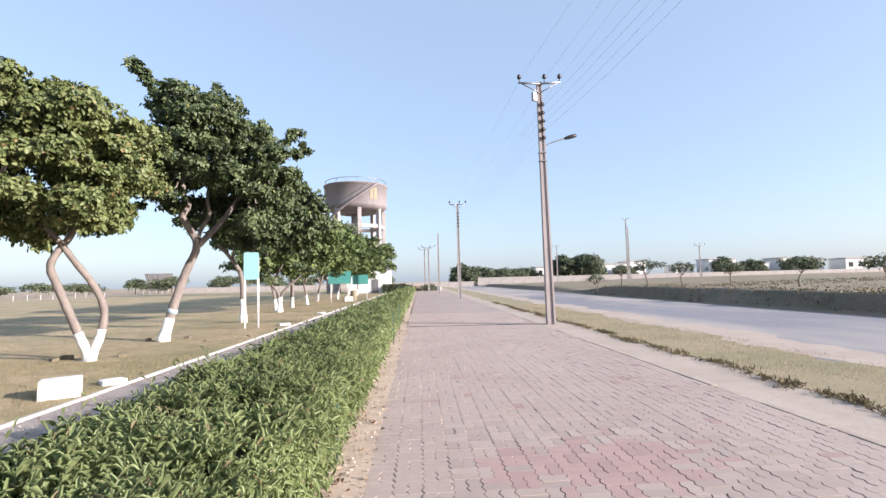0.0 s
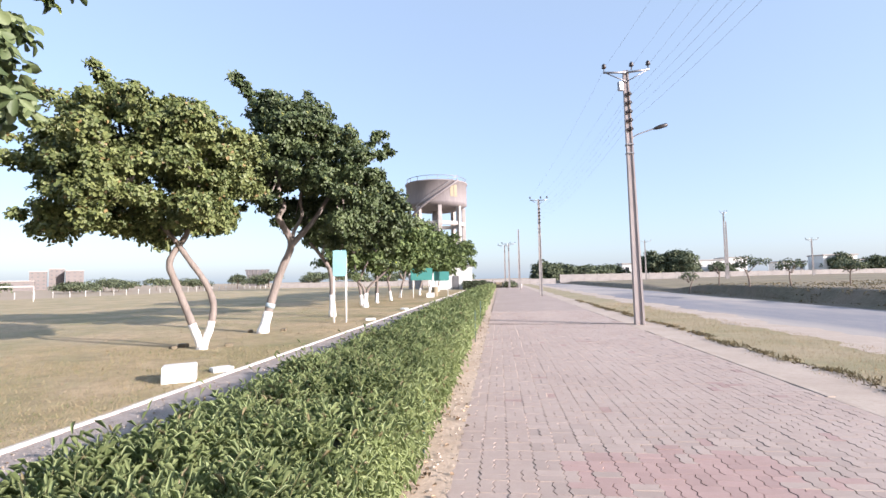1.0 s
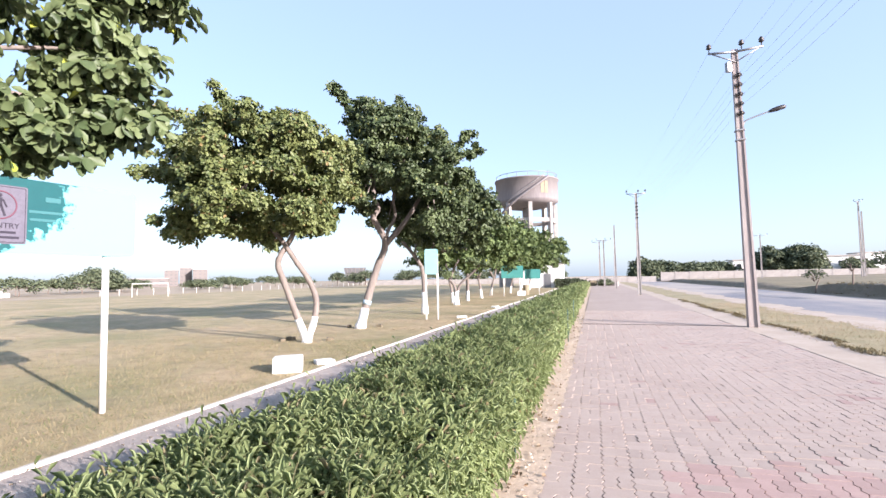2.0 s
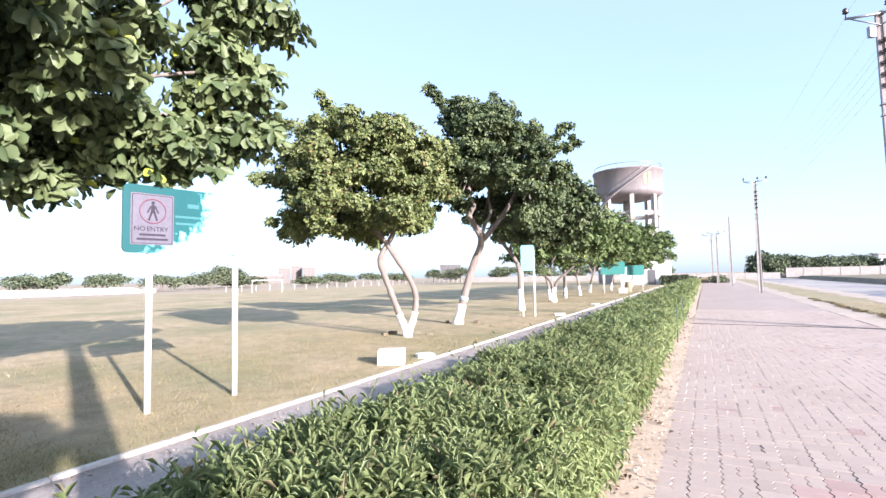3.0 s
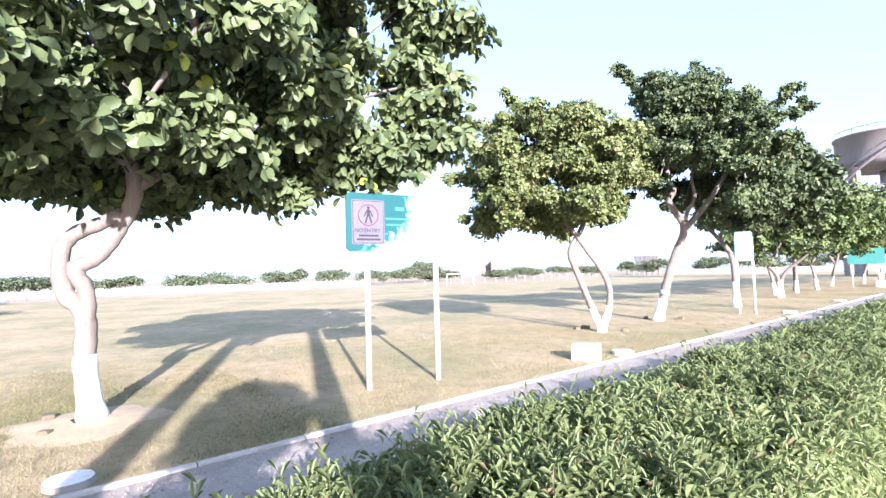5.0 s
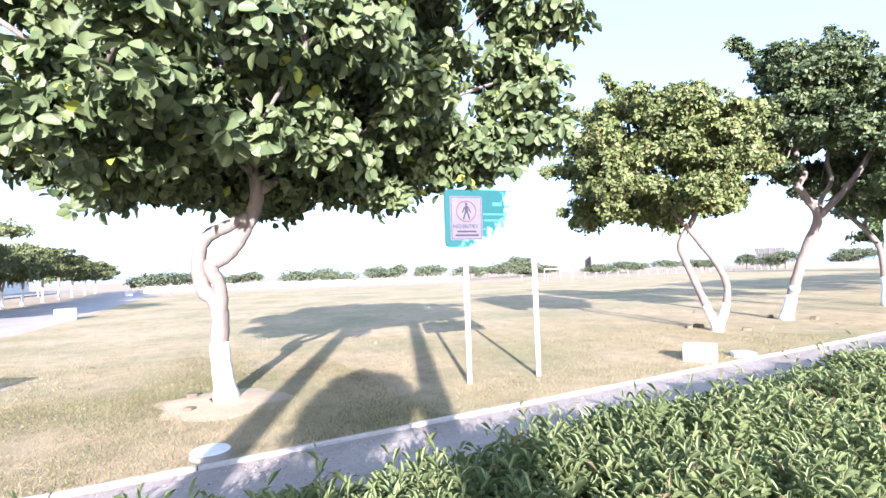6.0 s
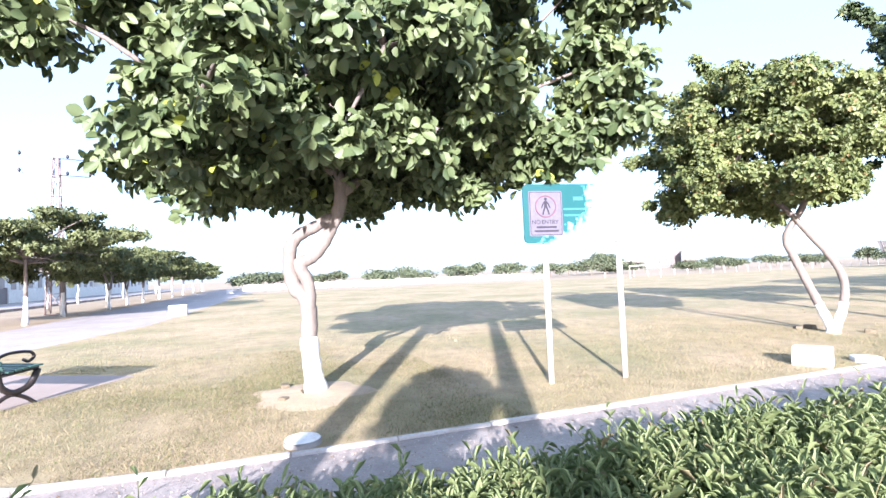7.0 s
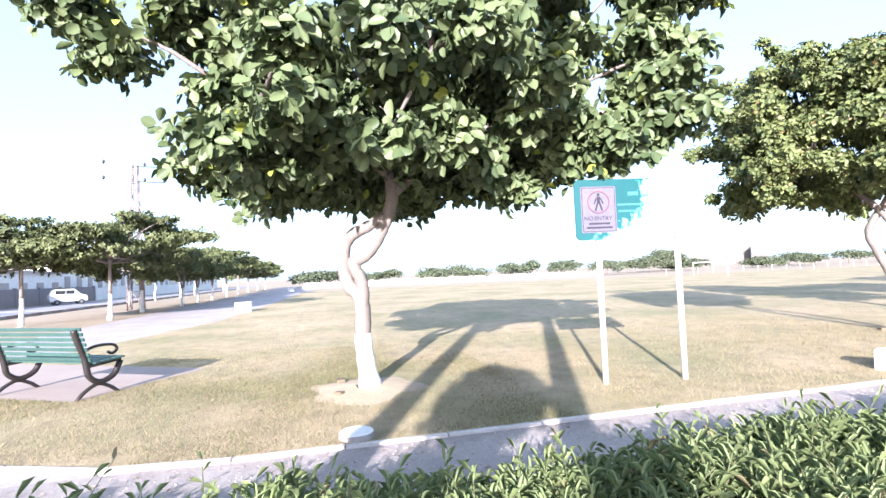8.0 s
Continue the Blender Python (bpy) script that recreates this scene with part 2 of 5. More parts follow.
def box(bm, c, s, rz=0.0, bevel=0.0, m=None):
    mat = pose(*c, 0, 0, rz) if m is None else m
    r = bmesh.ops.create_cube(bm, size=1.0, matrix=mat @ Matrix.Diagonal((*s, 1)))
    if bevel:
        es = list({e for v in r["verts"] for e in v.link_edges})
        bmesh.ops.bevel(bm, geom=es, offset=bevel, segments=2, affect="EDGES", profile=0.7)
    return bm


def solid(c, s, rz=0.0, bevel=0.0):
    return box(bmesh.new(), c, s, rz, bevel)


def tube(pts, radii, n=8, bm=None, caps=True):
    """A round bar along pts, with a radius at each."""
    bm = bm or bmesh.new()
    pts = [Vector(p) for p in pts]
    if not hasattr(radii, "__len__"):
        radii = [radii] * len(pts)
    rings = []
    side = None
    for i, p in enumerate(pts):
        d = (pts[min(i + 1, len(pts) - 1)] - pts[max(i - 1, 0)]).normalized()
        if side is None:
            side = d.orthogonal().normalized()
        side = (side - d * side.dot(d)).normalized()
        up = d.cross(side)
        rings.append([bm.verts.new(p + radii[i] * (math.cos(a) * side + math.sin(a) * up)) for a in [2 * math.pi * k / n for k in range(n)]])
    for a, b in zip(rings, rings[1:]):
        for k in range(n):
            f = bm.faces.new((a[k], a[(k + 1) % n], b[(k + 1) % n], b[k]))
            f.smooth = True
    if caps:
        bm.faces.new(rings[0][::-1])
        bm.faces.new(rings[-1])
    return bm


def curve_pts(pts, steps=5):
    """Smooth points through pts."""
    pts = [Vector(p) for p in pts]
    ext = [2 * pts[0] - pts[1]] + pts + [2 * pts[-1] - pts[-2]]
    out = []
    for i in range(1, len(ext) - 2):
        a, b, c, d = ext[i - 1:i + 3]
        for k in range(steps):
            t = k / steps
            out.append(0.5 * ((2 * b) + (c - a) * t + (2 * a - 5 * b + 4 * c - d) * t * t + (3 * b - a - 3 * c + d) * t ** 3))
    out.append(pts[-1])
    return out


def sheet(name, xs, ys, z, material, kind="structure", label="", category=""):
    bm = bmesh.new()
    vs = [bm.verts.new((x, y, z)) for x, y in ((xs[0], ys[0]), (xs[1], ys[0]), (xs[1], ys[1]), (xs[0], ys[1]))]
    bm.faces.new(vs)
    return tagged(part(name, bm, material), label, category, kind=kind)


def leaves(name, pos, nrm, length, width, material, parent=None, fold=0.12, droop=0.15, along=None, blunt=False):
    """Many folded leaves in one mesh: each six corners, two faces; pos and nrm are arrays."""
    n = len(pos)
    nrm = nrm / (np.linalg.norm(nrm, axis=1, keepdims=True) + 1e-9)
    rnd = RNG.normal(size=(n, 3)) if along is None else along
    u = rnd - nrm * (rnd * nrm).sum(1, keepdims=True)
    u /= np.linalg.norm(u, axis=1, keepdims=True) + 1e-9
    w = np.cross(nrm, u)
    L = (length * RNG.uniform(0.65, 1.25, n))[:, None]
    W = (width * RNG.uniform(0.7, 1.2, n))[:, None]
    if blunt:
        half = ((0.25, 0.34, fold * 0.8), (0.58, 0.5, fold), (0.88, 0.30, fold * 0.3 - droop * 0.5))
    else:
        half = ((0.32, 0.5, fold), (0.75, 0.36, fold * 0.6))
    tpl = ((0, 0, 0), *half, (1, 0, -droop), *((a, -b, c) for a, b, c in reversed(half)))
    nv = len(tpl)
    v = np.empty((n, nv, 3))
    for k, (a, b, c) in enumerate(tpl):
        v[:, k] = pos + u * L * a + w * W * b + nrm * L * c
    me = bpy.data.meshes.new(name)
    me.vertices.add(n * nv)
    me.vertices.foreach_set("co", v.reshape(-1))
    mid = nv // 2
    idx = np.arange(n)[:, None] * nv + np.array((0, *range(nv - 1, mid - 1, -1), 0, *range(mid, 0, -1)))
    me.loops.add(n * (nv + 2))
    me.loops.foreach_set("vertex_index", idx.reshape(-1).astype(np.int32))
    me.polygons.add(n * 2)
    me.polygons.foreach_set("loop_start", (np.arange(n * 2) * (mid + 1)).astype(np.int32))
    me.update(calc_edges=True)
    me.validate()
    me.materials.append(material)
    ob = new(name, me)
    if parent is not None:
        ob.parent = parent
    return ob


def clump_points(centres, radii, per, flat=0.65):
    """Leaf places and outward ways in clumps that are fuller near their rims."""
    P, N = [], []
    for c, r in zip(centres, radii):
        n = max(8, int(per * r * r))
        d = RNG.normal(size=(n, 3))
        d /= np.linalg.norm(d, axis=1, keepdims=True)
        q = d * (RNG.uniform(0.25, 1.0, n) ** 0.5)[:, None] * r
        q[:, 2] *= flat
        P.append(np.asarray(c) + q + RNG.normal(scale=0.08 * r, size=(n, 3)))
        N.append(d * 0.7 + RNG.normal(scale=0.45, size=(n, 3)) + (0, 0, 0.75))
    return np.concatenate(P), np.concatenate(N)


def rosette_points(centres, radii, leaf, gap, flat=0.6, per=6):
    """Leaves in drooping rosettes at the twig ends over each clump, with loose leaves inside it. Gives places, normals, ways."""
    P, N, U = [], [], []
    for c, r in zip(centres, radii):
        n = max(5, int(4 * math.pi * r * r * 0.75 / (gap * leaf) ** 2))
        d = RNG.normal(size=(n, 3))
        d[:, 2] = d[:, 2] * 0.9 + 0.15
        d /= np.linalg.norm(d, axis=1, keepdims=True)
        shape = RNG.uniform(0.75, 1.3, 3) * (1, 1, flat)
        base = np.asarray(c) + d * (RNG.uniform(0.2, 1.25, n) ** 0.7 * r)[:, None] * shape
        axis = d * (0.8, 0.8, 0.5) + RNG.normal(scale=0.42, size=(n, 3)) + (0.12, -0.06, 0.42)
        axis /= np.linalg.norm(axis, axis=1, keepdims=True)
        t1 = np.cross(axis, RNG.normal(size=(n, 3)))
        t1 /= np.linalg.norm(t1, axis=1, keepdims=True) + 1e-9
        t2 = np.cross(axis, t1)
        for k in range(per):
            a = 2 * math.pi * k / per + RNG.normal(scale=0.3, size=n)
            out = t1 * np.cos(a)[:, None] + t2 * np.sin(a)[:, None]
            lift = RNG.uniform(-0.35, 0.6, n)[:, None]
            u = out + axis * lift + (0, 0, -0.42)
            u /= np.linalg.norm(u, axis=1, keepdims=True)
            P.append(base + out * leaf * 0.12 - axis * (RNG.uniform(0, 0.7, n) * leaf)[:, None])
            U.append(u)
            N.append(axis - u * (axis * u).sum(1, keepdims=True) + RNG.normal(scale=0.2, size=(n, 3)))
        m = int(n * 1.1)
        P.append(np.asarray(c) + RNG.uniform(-0.55 * r, 0.55 * r, size=(m, 3)) * shape)
        U.append(RNG.normal(size=(m, 3)))
        N.append(RNG.normal(size=(m, 3)) + (0, 0, 0.4))
    return np.concatenate(P), np.concatenate(N), np.concatenate(U)


def profile_centres(n, base, right, rows, depth, seed, r, apart, bare=None, core=0.3):
    """Clump centres of a crown given by rows of height, least and greatest reach to the right of the trunk.

    The crown is round as seen from above; most clumps lie near its surface. bare: height and reach under which the near side has none."""
    rr = random.Random(seed)
    zs = [q[0] for q in rows]
    out = []
    for _ in range(80000):
        if len(out) >= n:
            break
        z = rr.uniform(zs[0] + r * 0.6, zs[-1] - r * 0.8)
        lo, hi = (float(np.interp(z, zs, [q[k] for q in rows])) for k in (1, 2))
        lo, hi = lo + r * 0.75, hi - r * 0.75
        if hi <= lo:
            lo = hi = (lo + hi) / 2
        u = rr.uniform(-1, 1)
        w = math.sqrt(1 - u * u)
        v = rr.uniform(-w, w)
        reach = depth * min(1.0, 0.3 + (hi - lo) / 5)
        if u * u + v * v < 0.5 and zs[0] + 0.9 < z < zs[-1] - 0.8 and rr.random() > core:
            continue
        q = (lo + hi) / 2 + u * (hi - lo) / 2
        if bare and v < 0.35 and z < bare[0] and bare[1] < q < bare[2]:
            continue
        p = Vector((base[0] + right[0] * q - right[1] * v * reach, base[1] + right[1] * q + right[0] * v * reach, z))
        if all(Vector((p.x - o.x, p.y - o.y, (p.z - o.z) * 1.35)).length > apart for o in out):
            out.append(p)
    return [tuple(p) for p in out]


def beside(base, right, pts, back=0.0):
    """Points of a stem given by reach to the right of the trunk and height."""
    return [(base[0] + right[0] * q - right[1] * back, base[1] + right[1] * q + right[0] * back, z) for q, z in pts]


def crown_centres(n, centre, rad, seed, low=-0.75, cone=0.35):
    """Clump centres through an uneven crown that is narrower below and ragged at its rim."""
    r = random.Random(seed)
    out = []
    bumps = [(r.uniform(0, 6.28), r.uniform(0.75, 1.15)) for _ in range(9)]
    tries = 0
    while len(out) < n:
        tries += 1
        x, y, z = (r.uniform(-1, 1) for _ in range(3))
        if z < low:
            continue
        a = math.atan2(y, x)
        lim = min(bumps, key=lambda b: abs((a - b[0] + math.pi) % (2 * math.pi) - math.pi))[1]
        lim *= 1 - cone * max(0, -z)
        q = math.sqrt(x * x + y * y) / lim
        if q * q + (z * z if z > 0 else 0.5 * z * z) > 1 or (q < 0.6 and z < 0.2 and r.random() < 0.92):
            continue
        p = (centre[0] + x * rad[0], centre[1] + y * rad[1], centre[2] + z * rad[2])
        gap = 1.15 * (rad[0] * rad[1] * rad[2] / n) ** (1 / 3)
        if tries < 20000 and any((p[0] - o[0]) ** 2 + (p[1] - o[1]) ** 2 + (p[2] - o[2]) ** 2 < gap * gap for o in out):
            continue
        out.append(p)
    return out


def limbs(bm, starts, centres, r0, seed, share=0.6):
    """Bent boughs from the nearest start to the clump centres."""
    rr = random.Random(seed)
    for c in centres:
        if rr.random() > share:
            continue
        c = Vector(c)
        s = Vector(min(starts, key=lambda q: (Vector(q) - c).length))
        mid = s.lerp(c, 0.5) + Vector((rr.uniform(-0.15, 0.15), rr.uniform(-0.15, 0.15), rr.uniform(-0.05, 0.22))) * (c - s).length * 0.6
        tube(curve_pts([s, mid, c], 3), [r0 * (1 - 0.13 * k) for k in range(7)], 6, bm)
    return bm


def stem(pts, r0, r1, n=9, steps=4, flare=1.35):
    q = curve_pts(pts, steps)
    m = len(q)
    rad = [r0 + (r1 - r0) * i / (m - 1) for i in range(m)]
    rad = [r * (1 + (flare - 1) * max(0, 1 - i / 3)) * (1 + 0.06 * math.sin(i * 2.1)) for i, r in enumerate(rad)]
    return q, rad

# ---- ground ----
ground = sheet("ground", (-2500, 2500), (-2500, 2500), -0.03, M_EARTH, label="flat dry earth plain reaching the horizon", category="ground")
walkway = sheet("pavement_walkway", (-4.86, -2.2), (-12, 95), -0.012, M_WALK, label="grey-mauve paved footway beside the hedge", category="pavement")
bed = sheet("ground_bed", (-2.2, -0.385), (-12, 95), -0.004, M_SAND, label="sandy soil strip under the hedge", category="soil")
road = sheet("road", (7.2, 15.6), (-120, 300), -0.012, M_ROAD, label="dusty grey asphalt road beside the verge", category="road")
shoulder = sheet("ground_shoulder", (4.12, 5.7), (-60, 200), -0.010, M_SHOULDER, label="sandy shoulder beside the paving", category="soil")


def wavy_strip(name, left, right, z, material, label, category):
    """A strip along the road whose two edges wander."""
    ys = np.concatenate([np.arange(-60, 4, 2.0), np.arange(4, 40, 0.15), np.arange(40, 200, 2.0)])
    wob = lambda s: 0.09 * np.sin(ys * 0.9 + s) + 0.06 * np.sin(ys * 2.3 + 2 * s) + 0.035 * np.sin(ys * 6.1 + s)
    a, b = left + wob(0.3), right + wob(1.9) * 2.2
    n = len(ys)
    V = np.concatenate([np.stack([a, ys, np.full(n, z)], 1), np.stack([b, ys, np.full(n, z)], 1)])
    F = [(i, n + i, n + i + 1, i + 1) for i in range(n - 1)]
    return tagged(soup(name, V.tolist(), F, material), label, category, kind="structure")


dust = wavy_strip("ground_dust", 7.3, 8.9, -0.008, M_SHOULDER, "pale dust drifted over the edge of the road", "dust")
verge = wavy_strip("ground_verge", 5.24, 7.5, -0.004, M_VERGE, "dry yellow grass verge by the road", "verge")
paving = sheet("pavement_far", (-0.42, 4.3), (24, 150), -0.004, M_PAVE_FAR, label="pinkish grey concrete paving running into the distance", category="pavement")
paving_bed = sheet("pavement_bed", (-0.42, 4.3), (-30, 24), -0.02, M_JOINT, label="sandy joints under the paving blocks", category="pavement")

# ---- lawn outline, second footway, south road ----
bm = bmesh.new()
outline = ((-4.86, 140), (-62, 140), (-62, -2.8), (-40, -3.4), (-22, -4.4), (-14.6, -6.2), (-10, -7.4), (-7.6, -6.9), (-6.2, -4.6), (-5.36, -2.9), (-5.0, -2.0), (-4.86, -1.0))
bm.faces.new([bm.verts.new((x, y, 0.0)) for x, y in outline])
bmesh.ops.triangulate(bm, faces=bm.faces)
lawn = tagged(part("lawn_ground", bm, M_LAWN), "dry mown grass field, tan with green patches", "lawn", kind="structure")
footway = sheet("pavement_footway", (-110, -4.86), (-9.6, -2.0), -0.016, M_FOOT, label="pale mauve paved footway passing the bench", category="pavement")
bm = bmesh.new()
F, L, C = Vector((-0.86, 0.51)), Vector((-0.51, -0.86)), Vector((-8.78, -4.08))
bm.faces.new([bm.verts.new((*(C + F * f + L * g), 0.004)) for f, g in ((-0.4, -0.9), (-0.4, 4.1), (2.05, 4.1), (2.05, -0.9))][::-1])
bmesh.ops.recalc_face_normals(bm, faces=bm.faces)
pad = tagged(part("pavement_pad", bm, M_PAVE_FAR), "pale mauve paved pad under the bench", "pavement", kind="structure")
road_south = sheet("road_south", (-160, 5), (-27, -18), -0.012, M_ROAD, label="grey asphalt street beyond the tree row", category="road")


def kerb_line(name, pts, width, height, length, mat, label, other=None):
    """A kerb of separate stones along pts."""
    top = root(name, 0, 0)
    tagged(top, label, "kerb", kind="structure")
    r = random.Random(5)
    stones = {}
    for a, b in zip(pts, pts[1:]):
        a, b = Vector((*a, 0)), Vector((*b, 0))
        n = max(1, round((b - a).length / length))
        seg = (b - a).length / n
        for key, paint in (((round(seg, 3), 0), mat), ((round(seg, 3), 1), other or mat)):
            if key in stones:
                continue
            bmk = solid((0, 0, height / 2 - 0.05), (width, seg - 0.012, height + 0.1), bevel=0.012)
            me = bpy.data.meshes.new("kerb_stone")
            bmk.to_mesh(me)
            bmk.free()
            me.materials.append(paint)
            stones[key] = me
        ang = math.degrees(math.atan2(b.y - a.y, b.x - a.x)) - 90
        for k in range(n):
            p = a.lerp(b, (k + 0.5) / n)
            ob = new("kerb_stone", stones[round(seg, 3), k % 2 if other else 0])
            ob.parent = top
            ob.matrix_basis = pose(p.x + r.uniform(-0.006, 0.006), p.y, r.uniform(-0.006, 0.006), 0, 0, ang + r.uniform(-0.4, 0.4))
    return top


kerb_line("kerb_lawn", [(-4.81, 90), (-4.81, -0.9), (-4.95, -2.0), (-5.31, -2.9), (-6.15, -4.55), (-7.55, -6.85)], 0.065, 0.022, 1.0, M_KERB, "white-painted concrete kerb between lawn and footway")
kerb_line("kerb_paving", [(4.22, 60), (4.22, -15)], 0.10, 0.0, 1.0, M_SHOULDER, "flush pale concrete edging of the paving")
kerb_line("kerb_street", [(-110, -17.9), (-20, -17.9)], 0.2, 0.16, 1.2, M_CONC, "street kerb painted in worn dark and pale stripes", M_RUST)

# bank and field beyond the road
bm = bmesh.new()
prof = ((15.7, -0.02), (16.9, 0.03), (17.25, 0.66), (18.6, 0.76), (24.0, 0.74), (60.0, 1.1), (140.0, 1.5), (141.0, -0.03))
nrow = 90
grid = []
for j in range(nrow + 1):
    y = 8 + j * 2.2 if j < 26 else 65.2 + (j - 26) * 5
    y -= 60
    low = 1 - 0.95 * max(0.0, 1 - abs(y - 53) / 7.5) if y < 53 else max(0.05, 0.7 - 0.65 * max(0.0, 1 - (y - 53) / 12))
    grid.append([bm.verts.new((x + 0.5 * noise.noise((x, y * 0.2, 3)), y, z * (low if i < 5 else 1) + (0.10 * noise.noise((x * 0.4, y * 0.35, 7)) if 0 < i < 7 else 0))) for i, (x, z) in enumerate(prof)])
for a, b in zip(grid, grid[1:]):
    for k in range(len(prof) - 1):
        f = bm.faces.new((a[k], a[k + 1], b[k + 1], b[k]))
        f.smooth = True
field = tagged(part("ground_bank", bm, M_FIELD), "low earth bank and dry field beyond the road", "bank", kind="structure")
# The face gets darker soil; part of its shade is in that colour.
field.data.materials.append(M_BANK)
for p in field.data.polygons:
    cx = sum(field.data.vertices[i].co.x for i in p.vertices) / len(p.vertices)
    p.material_index = 1 if cx < 18.2 else 0

# ---- hedge ----


def shoots(ox, oy, px, py, foot, reach, lean, per):
    """Leaves set alternately up short stems that lean and arch over. Gives places, normals, ways."""
    n = len(px)
    tilt = RNG.normal(scale=0.28, size=(n, 2)) + lean
    turn = RNG.uniform(0, 6.28, n)
    P, N, U = [], [], []
    for k in range(per):
        f = (k + 0.5) / per
        z = foot + reach * f
        pos = np.stack([px + tilt[:, 0] * reach * f * f * 1.3, py + tilt[:, 1] * reach * f * f * 1.3, z], 1)
        a = turn + 2.4 * k
        rise = 0.45 + 1.5 * f * f
        u = np.stack([np.cos(a) + tilt[:, 0] * f, np.sin(a) + tilt[:, 1] * f, np.full(n, rise)], 1) + RNG.normal(scale=0.22, size=(n, 3))
        P.append(pos)
        U.append(u)
        N.append(np.stack([-np.cos(a) * rise, -np.sin(a) * rise, np.ones(n)], 1) + RNG.normal(scale=0.25, size=(n, 3)))
    return np.concatenate(P) - (ox, oy, 0), np.concatenate(N), np.concatenate(U)


def hedge(name, x0, x1, spans, top, label):
    """A clipped hedge: a near-black box core for the shade among its twigs, leafy flanks and a top of many small
    upright shoots.
    """
    ob = root(name, (x0 + x1) / 2, spans[0][0])
    tagged(ob, label, "hedge")
    ox, oy = (x0 + x1) / 2, spans[0][0]
    bmh = bmesh.new()
    ya, yb = spans[0][0], spans[-1][1]
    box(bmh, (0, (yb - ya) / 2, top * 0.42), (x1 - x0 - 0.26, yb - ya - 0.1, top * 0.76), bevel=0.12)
    part("shade_core", bmh, M_CORE, ob)
    for ya, yb, dens, ln, wd, per in spans:
        n = int((yb - ya) * (x1 - x0) * dens)
        tuft = 7
        nt_ = n // tuft
        n = nt_ * tuft
        px = np.repeat(RNG.uniform(x0 + 0.03, x1 - 0.03, nt_), tuft) + RNG.normal(scale=0.034, size=n)
        py = np.repeat(RNG.uniform(ya, yb, nt_), tuft) + RNG.normal(scale=0.034, size=n)
        hump = 0.035 * np.sin(py * 2.3 + px * 1.7) + 0.03 * np.sin(py * 5.1 - px * 4.0) + 0.02 * np.sin(py * 9.7 + px * 7.0)
        edge = np.minimum((px - x0) / 0.42, (x1 - px) / 0.3)
        tip = top + hump - np.where(edge < 1, (1 - edge) ** 2 * np.where(px > ox, 0.16, 0.27), 0) + np.repeat(RNG.normal(scale=0.034, size=nt_), tuft) + RNG.normal(scale=0.02, size=n) + 0.02
        tall = RNG.random(n) < 0.07
        tip = tip + np.where(tall, RNG.uniform(0.05, 0.15, n), 0)
        reach = RNG.uniform(0.14, 0.24, n) + np.where(tall, 0.06, 0)
        out = np.where(edge < 1, (1 - edge) * np.where(px > ox, 0.5, -0.5), 0)
        lean = np.stack([out, np.zeros(n)], 1)
        P, N, U = shoots(ox, oy, px, py, tip - reach, reach, lean, per)
        if per > 7:
            # thin green stems of the shoots that stand over the top
            k = np.flatnonzero(tall)
            bend = P.reshape(per, n, 3)[:, k].transpose(1, 0, 2)
            rim = np.array([(math.cos(a), math.sin(a), 0) for a in (0.0, 2.1, 4.2)]) * 0.0022
            V = (bend[:, :, None, :] + rim).reshape(-1, 3)
            row = np.array([(3 * j + c, 3 * j + (c + 1) % 3, 3 * j + 3 + (c + 1) % 3, 3 * j + 3 + c) for j in range(per - 1) for c in range(3)])
            F = (row[None] + (np.arange(len(k)) * per * 3)[:, None, None]).reshape(-1, 4)
            stalk = soup("stem", V.tolist(), F.tolist(), M_STEM, ob)
            stalk["kind"] = "stuff"
        lo = leaves("foliage", P, N, ln, wd, M_HEDGE, ob, fold=0.035, droop=0.34, along=U)
        lo["kind"] = "stuff"
        m = int((yb - ya) * dens * per * 0.42)
        sx = np.where(RNG.random(m) < 0.62, x1, x0)
        way = np.where(sx == x1, 1.0, -1.0)
        sz = RNG.uniform(0.04, top - 0.04, m)
        side = np.stack([sx + way * (RNG.normal(scale=0.05, size=m) - 0.03 + 0.06 * np.sin(sz * 5)), RNG.uniform(ya, yb, m), sz], 1)
        ns = RNG.normal(scale=0.4, size=(m, 3)) + np.stack([way * 0.9, -0.1 * np.ones(m), 0.45 * np.ones(m)], 1)
        us = RNG.normal(scale=0.5, size=(m, 3)) + np.stack([way * 0.5, np.zeros(m), 0.3 * np.ones(m)], 1)
        lo = leaves("flank_foliage", side - (ox, oy, 0), ns, ln, wd, M_HEDGE, ob, fold=0.10, droop=0.28, along=us)
        lo["kind"] = "stuff"
    return ob


hedge("hedge", -2.34, -0.76, [(-12, -4, 40, 0.11, 0.04, 6), (-4, 8, 680, 0.070, 0.0155, 8), (8, 22, 200, 0.095, 0.032, 7), (22, 82, 26, 0.17, 0.08, 6)], 0.68, "long trimmed green hedge with pointed leaves beside paving")

# ---- trees ----


